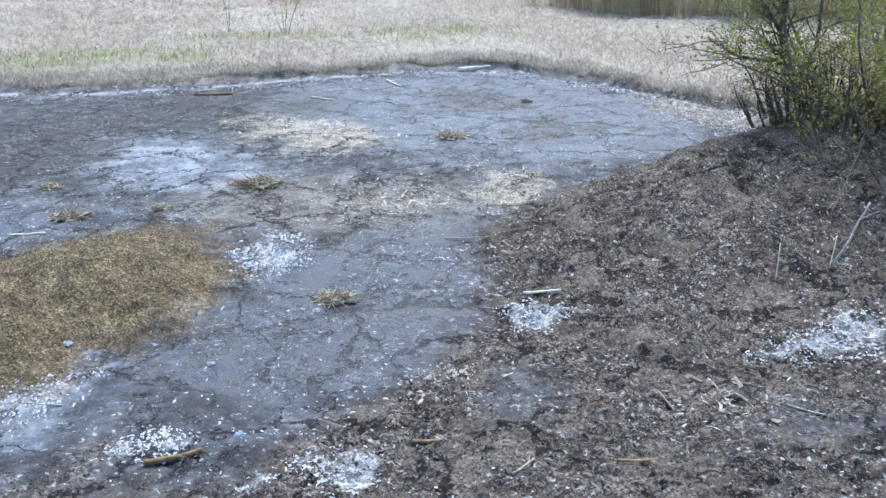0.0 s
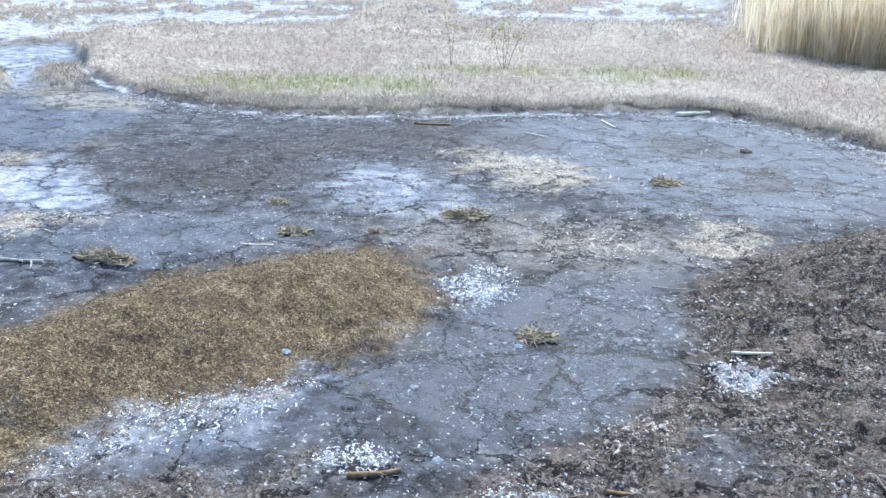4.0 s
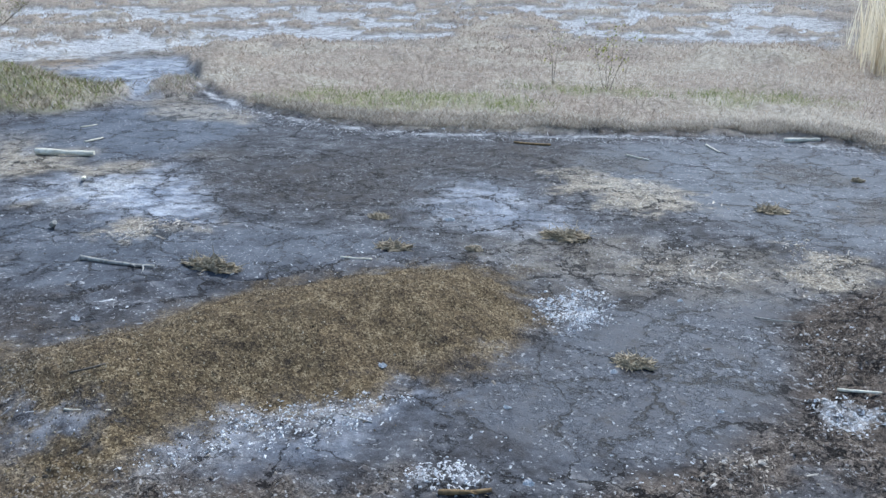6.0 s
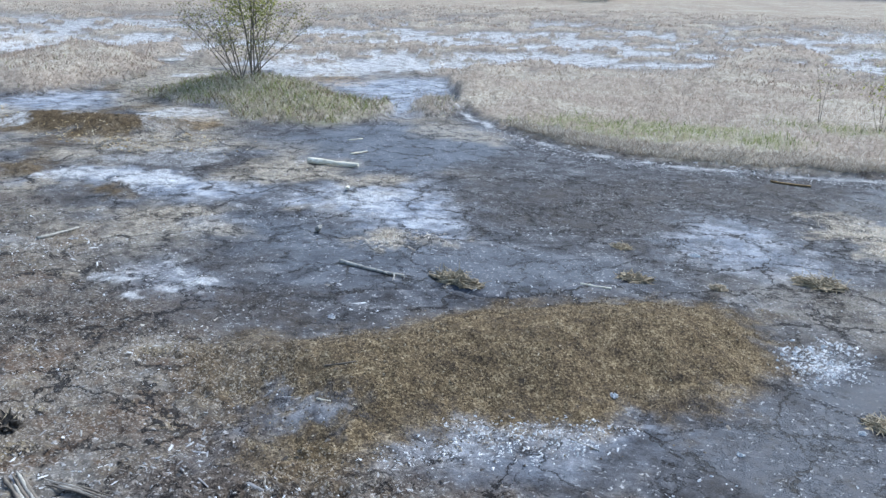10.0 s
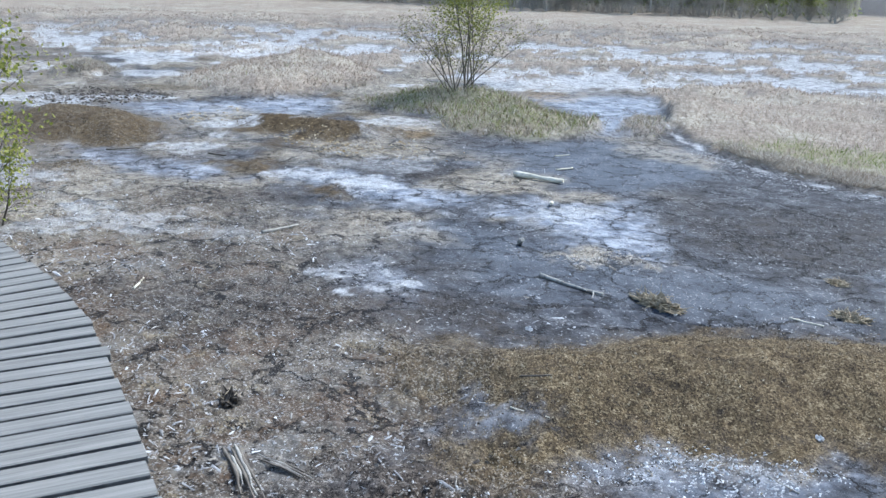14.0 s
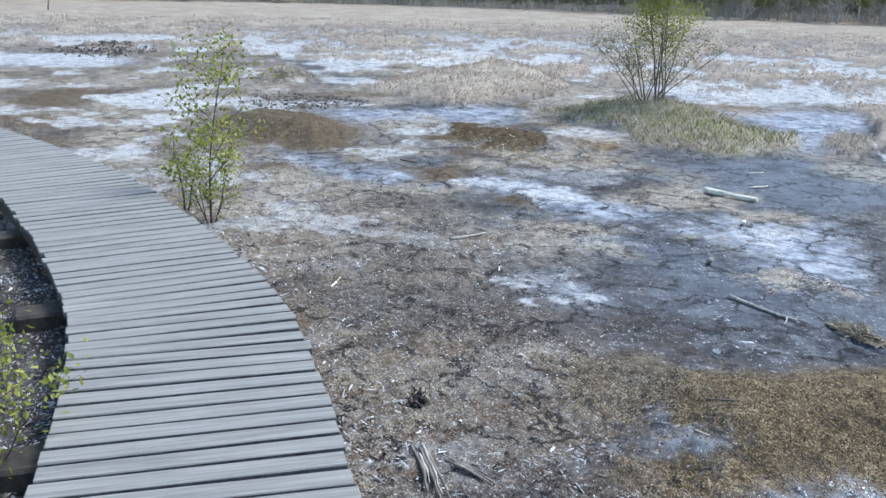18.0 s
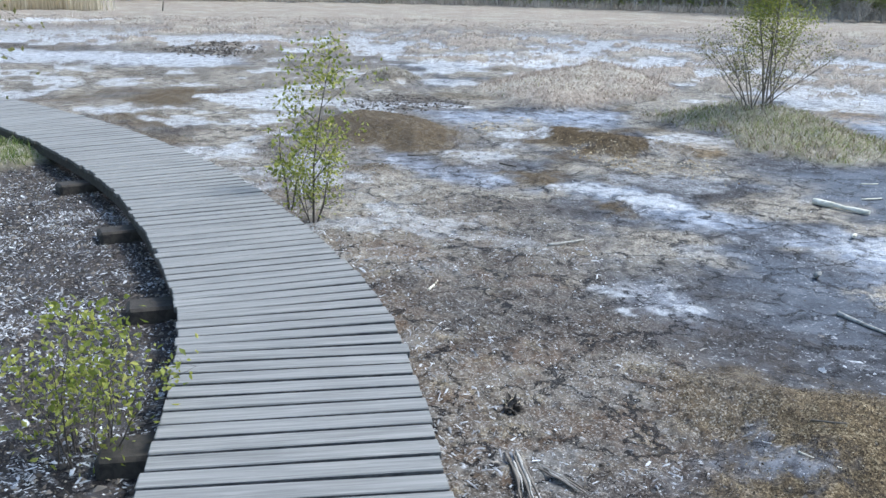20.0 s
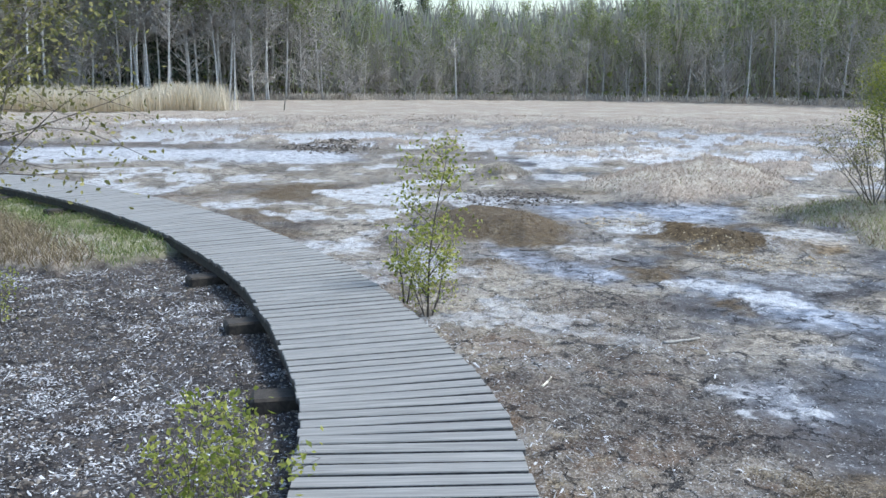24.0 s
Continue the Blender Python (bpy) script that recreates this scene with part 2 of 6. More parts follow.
RIM_X = [-60, -45, -36, -27, -20, -13, -12.1, -10.7, -9.3, -8.25, -7.3, -6.6, -6.2, -5.5, -4.6, -4.0, -2.9, -1.95, -0.66, 0.6, 1.46, 1.9, 2.4, 4, 8, 40]
RIM_Y = [-60, -40, -8, 8.5, 12.5, 14.6, 15.2, 15.1, 13.3, 12.0, 11.2, 10.7, 10.5, 10.2, 10.05, 10.1, 10.45, 10.75, 11.24, 11.05, 10.3, 9.7, 9.0, 9.2, 9.5, 9.5]
LEDGE_X, LEDGE_Y = [-6.0, -4.3, -3.68, -3.28, -3.11, -3.03, -2.77, -2.3], [2.9, 4.35, 4.92, 5.0, 5.22, 5.5, 5.85, 6.1]
BANK_Y = [2.5, 3.3, 3.72, 3.93, 4.28, 4.77, 5.19, 5.57, 5.89, 6.25, 6.53, 6.78, 7.08, 7.48, 7.74, 8.4, 9.6]
BANK_X = [-1.4, -0.9, -0.5, -0.36, -0.14, -0.06, -0.11, -0.03, 0.14, 0.39, 0.67, 1.04, 1.31, 1.85, 2.3, 2.9, 4.0]


BARE_MUD = [(-0.12, 3.61), (-0.01, 3.73), (0.18, 3.71), (0.18, 3.51), (-0.04, 3.41)]
BARE_STRIP = [(0.95, 3.40), (1.24, 3.51), (1.6, 3.46), (1.6, 3.25), (1.13, 3.21)]
STRAW_BANK = [(0.40, 3.49), (0.69, 3.62), (0.98, 3.57), (0.97, 3.45), (0.63, 3.37), (0.43, 3.40)]
STRAW_EDGE = [(-0.52, 3.80), (-0.32, 4.02), (-0.10, 4.08), (-0.12, 3.76), (-0.36, 3.55)]


def reach(x, y, outline):
    """How far inside a closed outline each place lies, in metres; below 0 outside, and -3 where it is far off."""
    out = np.full(x.shape, -3.0)
    p = np.array(outline, float)
    near = (x > p[:, 0].min() - 2) & (x < p[:, 0].max() + 2) & (y > p[:, 1].min() - 2) & (y < p[:, 1].max() + 2)
    u, v = x[near], y[near]
    best, odd = np.full(u.shape, 9.0), np.zeros(u.shape, bool)
    for (ax, ay), (bx, by) in zip(p, np.roll(p, -1, axis=0)):
        dx, dy = bx - ax, by - ay
        k = np.clip(((u - ax) * dx + (v - ay) * dy) / (dx * dx + dy * dy), 0, 1)
        best = np.minimum(best, np.hypot(u - ax - k * dx, v - ay - k * dy))
        if dy:
            odd ^= ((ay > v) != (by > v)) & (u < ax + (v - ay) / dy * dx)
    out[near] = np.where(odd, best, -best)
    return out


def patch(x, y, outlines, soft=0.15, rag=0.15, scale=2.2, seed=5, drift=0.0):
    """How far (0 to 1) a place lies inside one of the ragged outlines; drift pushes the edge outwards, in metres."""
    best = np.full(x.shape, -3.0)
    for outline in outlines:
        best = np.maximum(best, reach(x, y, outline))
    edge = best > -2.5
    n = rag * (fbm(x[edge] * scale, y[edge] * scale, seed, 4) + 0.6 * fbm(x[edge] * scale * 5, y[edge] * scale * 5, seed + 9, 3))
    value = np.zeros(x.shape)
    value[edge] = smooth(-soft, soft, best[edge] + n * 1.6 + drift)
    return value


def field_mask(x, y):
    """1 on the dry meadow behind the mud pan, 0 on the pan."""
    wob = 0.10 * fbm(x * 2.5, y * 2.5, 31, 4) * np.clip(np.hypot(x, y) / 9, 1, 4)
    return smooth(-0.10, 0.10, y - np.interp(x, RIM_X, RIM_Y) + wob)


def flats_mask(x, y):
    """White salt flats inside the far meadow."""
    d = np.hypot(x + 0.3, y)
    n = 0.6 * fbm(x * 0.30, y * 0.30, 41, 5) + 0.8 * fbm(x * 1.3, y * 1.3, 47, 5) + 0.14
    start = np.interp(x, [-14, -6], [15.0, 19.0])
    band = smooth(start, start + 5, d) * smooth(50, 32, d)
    return 0.95 * smooth(-0.08, 0.24, n) * band * smooth(4, 0, x)


def bank_edge(x, y):
    """How far a place lies inside the peat bank's edge, in metres."""
    return x - np.interp(y, BANK_Y, BANK_X) + 0.12 * fbm(x * 2.6, y * 2.6, 113, 4)


def beyond_walk(x, y):
    """1 on the dark ground on the far side of the boardwalk."""
    return smooth(-0.2, -0.6, y - np.interp(x, WALK_X, WALK_Y)) * smooth(-1.2, -2.2, x)


def masks(x, y):
    m = {}
    d = np.hypot(x, y)
    left = beyond_walk(x, y)
    flats = flats_mask(x, y)
    field = field_mask(x, y)
    flats = flats * field
    islets = np.maximum(patch(x, y, [ISLET, ISLET_STRAW, ISLET_FAR, TUSSOCK], 0.18, 0.22, 1.0, 11), patch(x, y, [LEFT_MEADOW], 0.25, 0.4, 0.8, 13))
    floor = smooth(83, 88, d)
    m["grass"] = np.maximum(field * (1 - flats), islets) * (1 - floor)
    inset = patch(x, y, [HOLLOW], 0.10, 0.13, 4.0, 4)
    m["mound"] = np.maximum(patch(x, y, [MOUND], 0.20, 0.16, 2.4, 3), 0.75 * patch(x, y, [MOUND_ARM], 0.12, 0.14, 3.0, 6)) * (1 - 0.9 * inset) * np.interp(x, [-4.2, -3.2], [0.55, 1.0])
    m["crust"] = np.maximum(patch(x, y, [CRUST_LONG, CRUST_BACK], 0.16, 0.25, 1.2, 151), 0.75 * patch(x, y, [CRUST_SPOT, CRUST_FAR, CRUST_WALK, CRUST_KNOB, CRUST_BIT], 0.2, 0.3, 1.6, 152))
    m["brown"] = np.maximum(m["mound"], m["crust"])
    bank = smooth(-0.12, 0.18, bank_edge(x, y)) * np.interp(y, [2.6, 3.6, 4.6], [0.75, 0.85, 1.0]) * smooth(10, 9, y)
    m["peat"] = np.maximum(bank, 0.85 * patch(x, y, [DARK_FRONT], 0.25, 0.3, 1.6, 17)) * (1 - m["brown"]) * (1 - left) * (1 - 0.8 * patch(x, y, [BARE_MUD, BARE_STRIP], 0.12, 0.16, 3.0, 18))
    m["dark"] = np.maximum.reduce([0.58 * patch(x, y, [DARK_PAN], 0.45, 0.45, 1.1, 19), 0.9 * patch(x, y, [DARK_SHORE, DARK_RUBBLE, DARK_ISLAND], 0.3, 0.35, 1.2, 20), 0.85 * patch(x, y, [DARK_BEHIND, DARK_LITTER], 0.2, 0.25, 1.8, 21),
                                  0.8 * patch(x, y, [DARK_SPOT, DARK_SPOT_EAST, DARK_SPOT_WEST], 0.12, 0.28, 2.6, 22), 0.5 * patch(x, y, [DARK_CRACKED], 0.2, 0.25, 1.6, 26), 0.35 * patch(x, y, [MUD_NEAR], 0.2, 0.2, 1.6, 70), left, floor])
    # ledge crack: the groove's inner shade is put into the dark mask too
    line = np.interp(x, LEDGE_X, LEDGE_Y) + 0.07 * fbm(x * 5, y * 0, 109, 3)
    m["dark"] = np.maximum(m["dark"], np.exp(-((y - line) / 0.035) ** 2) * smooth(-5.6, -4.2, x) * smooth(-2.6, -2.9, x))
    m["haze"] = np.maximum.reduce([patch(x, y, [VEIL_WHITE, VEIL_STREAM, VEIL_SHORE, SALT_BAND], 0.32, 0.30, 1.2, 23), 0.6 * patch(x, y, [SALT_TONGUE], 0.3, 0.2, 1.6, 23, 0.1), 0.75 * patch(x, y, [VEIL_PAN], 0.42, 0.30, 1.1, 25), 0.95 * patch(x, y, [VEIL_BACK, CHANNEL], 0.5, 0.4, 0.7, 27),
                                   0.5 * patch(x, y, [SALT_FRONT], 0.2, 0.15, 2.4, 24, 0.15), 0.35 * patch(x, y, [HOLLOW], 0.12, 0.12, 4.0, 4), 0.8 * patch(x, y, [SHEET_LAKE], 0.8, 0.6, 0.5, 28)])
    m["tan"] = np.maximum.reduce([patch(x, y, [STRAW_BAR, STRAW_SPOT, STRAW_NECK], 0.14, 0.22, 2.4, 29), 0.6 * patch(x, y, [STRAW_THIN], 0.2, 0.25, 1.8, 30), 0.3 * patch(x, y, [SAND_MID], 0.4, 0.3, 1.4, 35), 0.9 * patch(x, y, [SAND_SPIT, SAND_SHORE, OCHRE_CRUMB, SAND_FAR], 0.35, 0.5, 0.8, 32),
                                  0.7 * patch(x, y, [STREAK], 0.25, 0.35, 1.1, 34), 0.55 * patch(x, y, [SALT_LITTER], 0.3, 0.35, 1.3, 36)])
    wob = 0.10 * fbm(x * 2.5, y * 2.5, 31, 4) * np.clip(d / 9, 1, 4)
    rim = np.exp(-((y - np.interp(x, RIM_X, RIM_Y) + wob + 0.20) / 0.13) ** 2) * (x > -9) * (x < 2.6)
    m["salt"] = np.maximum.reduce([0.93 * patch(x, y, [SALT_TONGUE, SALT_BAND], 0.18, 0.24, 2.6, 37), 0.8 * patch(x, y, [SALT_VEIL], 0.25, 0.25, 2.0, 38), patch(x, y, [SALT_SHEET, SALT_SLIP], 0.2, 0.35, 1.0, 39),
                                   0.75 * patch(x, y, [SALT_BANK, SALT_SPILL, SALT_RING, SALT_CAKE], 0.08, 0.11, 5.0, 40), 0.6 * patch(x, y, [SALT_HEAP], 0.12, 0.10, 5.0, 42), 0.55 * patch(x, y, [SALT_FRONT], 0.08, 0.10, 4.0, 44),
                                   0.45 * patch(x, y, [SALT_LITTER], 0.35, 0.45, 1.4, 46), flats, 0.9 * patch(x, y, [SHEET_LAKE], 0.5, 0.45, 0.7, 155), patch(x, y, [SHEET_FAR, SHEET_EAST], 0.5, 0.8, 0.5, 157) * smooth(-0.5, 0.1, fbm(x * 0.9, y * 0.35, 159, 4))])
    m["salt"] = np.clip(m["salt"] + 1.0 * rim * smooth(-0.45, 0.15, fbm(x * 3.5, y * 3.5, 33, 3)), 0, 1)
    # banded shore on the far side: tan drifts, salt sheets and brown crusts in turn
    shore = smooth(10, 12.5, d) * smooth(32, 24, d) * smooth(6, 9.5, -x - 0.25 * y) * (1 - m["grass"]) * (1 - left) * (1 - m["haze"])
    n1, n2 = fbm(x * 0.55 - y * 0.15, y * 0.9 + x * 0.25, 141, 5), fbm(x * 0.9, y * 0.9, 149, 5)
    m["tan"] = np.clip(m["tan"] + shore * smooth(-0.25, 0.15, n1), 0, 1)
    m["salt"] = np.clip(m["salt"] + shore * 0.9 * smooth(-0.04, 0.26, n2), 0, 1)
    m["crust"] = np.clip(m["crust"] + shore * 0.5 * smooth(0.24, 0.40, -n2), 0, 1)
    m["brown"] = np.maximum(m["brown"], m["crust"])
    drifts = smooth(6.0, 8.5, d) * smooth(15, 12, d) * smooth(4.5, 6.5, -x) * smooth(8.6, 7.2, y) * (1 - left) * (1 - m["grass"]) * (1 - 0.8 * m["crust"]) * (1 - m["haze"])
    n3 = fbm(x * 1.1, y * 1.1, 143, 5)
    m["tan"] = np.maximum(m["tan"], 0.9 * drifts * smooth(-0.15, 0.25, n3))
    m["salt"] = np.maximum(m["salt"], 0.7 * drifts * smooth(-0.15, 0.25, fbm(x * 1.6, y * 1.6, 147, 5)))
    m["ochre"] = patch(x, y, [OCHRE_BED, OCHRE_TIP], 0.25, 0.3, 1.5, 43)
    m["pond"] = np.maximum.reduce([patch(x, y, [MUD_PAN], 0.3, 0.25, 1.2, 48), patch(x, y, [MUD_NEAR], 0.2, 0.15, 1.8, 49), patch(x, y, [POOL, CHANNEL], 0.4, 0.35, 0.9, 50), 0.7 * patch(x, y, [MUD_WEST], 0.3, 0.3, 1.4, 51)]) * (1 - m["brown"])
    m["green"] = patch(x, y, [GREEN_RIM, GREEN_EAST, GREEN_WEST, ISLET, GREEN_SWARD], 0.4, 0.5, 0.8, 53)
    # strewn chips: beside the boardwalk and on the bank, thinning out over the pan
    west = smooth(3.9, 2.7, y + 0.30 * (x + 3.6) * (x < -3.6) + 0.4 * fbm(x, y, 59, 3)) * smooth(-2.9, -3.7, x)
    strip = smooth(-0.9, -2.0, y - np.interp(x, [-11, -8, -6, -4.4, -3.5], [5.0, 4.9, 4.2, 3.9, 3.9]) + 0.5 * fbm(x * 0.9, y * 0.9, 58, 4)) * smooth(-3.2, -4.2, x) * smooth(-13, -10, x)
    m["chips"] = np.clip(np.maximum.reduce([0.3 * m["peat"], 0.6 * m["tan"], 0.9 * west, strip, smooth(3.1, 2.6, y) * (x > -3), patch(x, y, [SALT_LITTER], 0.4, 0.4, 1.2, 61)]), 0, 1)
    m["dark"] = np.maximum(m["dark"], 0.7 * np.maximum(strip, west) * smooth(-0.05, 0.3, fbm(x * 1.1, y * 1.1, 63, 5)) * (1 - m["salt"]) * (1 - m["brown"]))
    m["chips"] = m["chips"] * (1 - m["grass"]) * (1 - inset) * (1 - left) * (1 - 0.85 * m["haze"])
    return m


def height(x, y, m=None):
    m = m or masks(x, y)
    d = np.hypot(x, y)
    z = 0.018 * fbm(x * 0.7, y * 0.7, 71, 3)
    z = z + 0.20 * smooth(-0.05, 0.75, reach(x, y, MOUND) + 0.08 * fbm(x * 2, y * 2, 73, 3))
    z = z + 0.20 * smooth(-0.1, 0.7, np.maximum(reach(x, y, CRUST_LONG), reach(x, y, CRUST_BACK))) + 0.06 * smooth(-0.1, 0.3, np.maximum(reach(x, y, CRUST_KNOB), reach(x, y, CRUST_SPOT)))
    z = z + 0.40 * smooth(-0.1, 1.3, bank_edge(x, y)) * smooth(4.2, 6.4, y) * smooth(10.5, 8.8, y)
    z = z + m["grass"] * (0.075 + 0.08 * fbm(x * 0.9, y * 0.9, 89, 3) + 0.05 * fbm(x * 4, y * 4, 90, 2) + 0.30 * smooth(12, 18, d) * smooth(60, 40, d) * np.clip(fbm(x * 0.8, y * 0.8, 91, 3), 0, 1))
    z = z + 0.19 * smooth(0.0, 1.2, np.maximum(reach(x, y, ISLET), 1.1 * reach(x, y, ISLET_STRAW)))
    rough = np.clip(0.16 + 0.65 * m["peat"] + 0.4 * m["chips"] + 0.40 * m["brown"] - 0.3 * m["haze"] - 0.2 * m["pond"], 0.06, 1.3)
    near = smooth(16, 6, d)
    z = z + rough * near * (0.034 * fbm(x * 6, y * 6, 101, 3) + 0.030 * fbm(x * 22, y * 22, 103, 3))
    line = np.interp(x, LEDGE_X, LEDGE_Y) + 0.07 * fbm(x * 5, y * 0, 109, 3)
    z = z - 0.09 * np.exp(-((y - line) / 0.035) ** 2) * smooth(-4.3, -3.9, x) * smooth(-2.6, -2.9, x)
    z = z + 0.035 * smooth(0.25, 0.0, line - y) * smooth(0.02, -0.02, y - line) * smooth(-4.3, -3.9, x) * smooth(-2.6, -2.9, x)
    z = z + 0.02 * m["salt"] * near * (0.4 + fbm(x * 9, y * 9, 107, 2))
    z = z + 0.07 * beyond_walk(x, y) * smooth(16, 12, d)
    return z


# ---- line of the boardwalk ----
WALK = [(4.0, -1.9), (1.6, -1.0), (-0.6, -0.27), (-2.2, 0.28), (-3.4, 0.66), (-4.3, 0.91), (-5.15, 1.12), (-6.1, 1.22), (-7.6, 1.24),
        (-9.15, 1.16), (-10.6, 0.93), (-12.4, 0.50), (-14.2, -0.12), (-15.9, -0.85), (-18.0, -2.0), (-20.5, -3.6)]
WALK_X = [p[0] for p in WALK][::-1]
WALK_Y = [p[1] for p in WALK][::-1]
DECK = 0.30


def walk_line(step):
    """Places along the boardwalk's middle at even steps, with the heading."""
    pts = np.array(WALK)
    t = np.arange(len(pts))
    fine = np.linspace(0, len(pts) - 1, 1200)
    k = np.clip(fine.astype(int), 1, len(pts) - 3)
    u = (fine - k)[:, None]
    p0, p1, p2, p3 = pts[k - 1], pts[k], pts[k + 1], pts[k + 2]
    xy = 0.5 * (2 * p1 + (p2 - p0) * u + (2 * p0 - 5 * p1 + 4 * p2 - p3) * u ** 2 + (3 * p1 - p0 - 3 * p2 + p3) * u ** 3)
    s = np.concatenate([[0], np.cumsum(np.hypot(*np.diff(xy, axis=0).T))])
    at = np.arange(0, s[-1], step)
    x, y = np.interp(at, s, xy[:, 0]), np.interp(at, s, xy[:, 1])
    return x, y, np.arctan2(np.gradient(y), np.gradient(x))


# ---- materials ----
GROUND_LAYERS = ("salt", "brown", "peat", "dark", "haze", "tan", "grass", "green", "ochre", "chips", "pond", "crust")


class Nodes:
    """Short hand for a node material."""

    def __init__(self, name):
        self.mat = bpy.data.materials.new(name)
        self.mat.use_nodes = True
        self.tree = self.mat.node_tree
        self.bsdf = self.tree.nodes["Principled BSDF"]
        self.pos = self.add("ShaderNodeTexCoord").outputs["Object"]

    def add(self, kind, **props):
        node = self.tree.nodes.new(kind)
        for key, value in props.items():
            setattr(node, key, value)
        return node

    def put(self, socket, value):
        if isinstance(value, (int, float)):
            socket.default_value = value
        elif isinstance(value, tuple):
            socket.default_value = (*value, 1.0) if len(value) == 3 and socket.type == "RGBA" else value
        else:
            self.tree.links.new(value, socket)

    def noise(self, scale, detail=4.0, rough=0.6, vector=None, distortion=0.0):
        n = self.add("ShaderNodeTexNoise")
        self.put(n.inputs["Vector"], vector or self.pos)
        n.inputs["Scale"].default_value, n.inputs["Detail"].default_value = scale, detail
        n.inputs["Roughness"].default_value, n.inputs["Distortion"].default_value = rough, distortion
        return n.outputs["Fac"]

    def voronoi(self, scale, feature="F1", out="Distance", vector=None):
        v = self.add("ShaderNodeTexVoronoi", feature=feature)
        self.put(v.inputs["Vector"], vector or self.pos)
        v.inputs["Scale"].default_value = scale
        return v.outputs[out]

    def math(self, op, a, b=0.0, c=None, clamp=False):
        n = self.add("ShaderNodeMath", operation=op, use_clamp=clamp)
        self.put(n.inputs[0], a)
        self.put(n.inputs[1], b)
        if c is not None:
            self.put(n.inputs[2], c)
        return n.outputs[0]

    def span(self, v, a, b, lo=0.0, hi=1.0):
        n = self.add("ShaderNodeMapRange", interpolation_type="SMOOTHSTEP")
        self.put(n.inputs[0], v)
        for i, q in enumerate((a, b, lo, hi)):
            self.put(n.inputs[i + 1], q)
        return n.outputs[0]

    def mix(self, fac, a, b, blend="MIX"):
        n = self.add("ShaderNodeMix", data_type="RGBA", blend_type=blend)
        self.put(n.inputs[0], fac)
        self.put(n.inputs[6], a)
        self.put(n.inputs[7], b)
        return n.outputs[2]

    def ramp(self, fac, stops):
        n = self.add("ShaderNodeValToRGB")
        self.put(n.inputs[0], fac)
        while len(n.color_ramp.elements) < len(stops):
            n.color_ramp.elements.new(0.5)
        for e, (p, c) in zip(n.color_ramp.elements, stops):
            e.position, e.color = p, (*c, 1.0)
        return n.outputs[0]

    def attr(self, name):
        return self.add("ShaderNodeAttribute", attribute_name=name).outputs["Fac"]

    def island(self):
        return self.add("ShaderNodeNewGeometry").outputs["Random Per Island"]

    def own(self):
        return self.add("ShaderNodeObjectInfo").outputs["Random"]

    def done(self, colour, rough=0.85, bump=None, strength=0.3, distance=0.02, **more):
        self.put(self.bsdf.inputs["Base Color"], colour)
        self.put(self.bsdf.inputs["Roughness"], rough)
        if bump is not None:
            b = self.add("ShaderNodeBump")
            self.put(b.inputs["Height"], bump)
            b.inputs["Strength"].default_value, b.inputs["Distance"].default_value = strength, distance
            self.put(self.bsdf.inputs["Normal"], b.outputs[0])
        for key, value in more.items():
            self.put(self.bsdf.inputs[key.replace("_", " ")], value)
        return self.mat


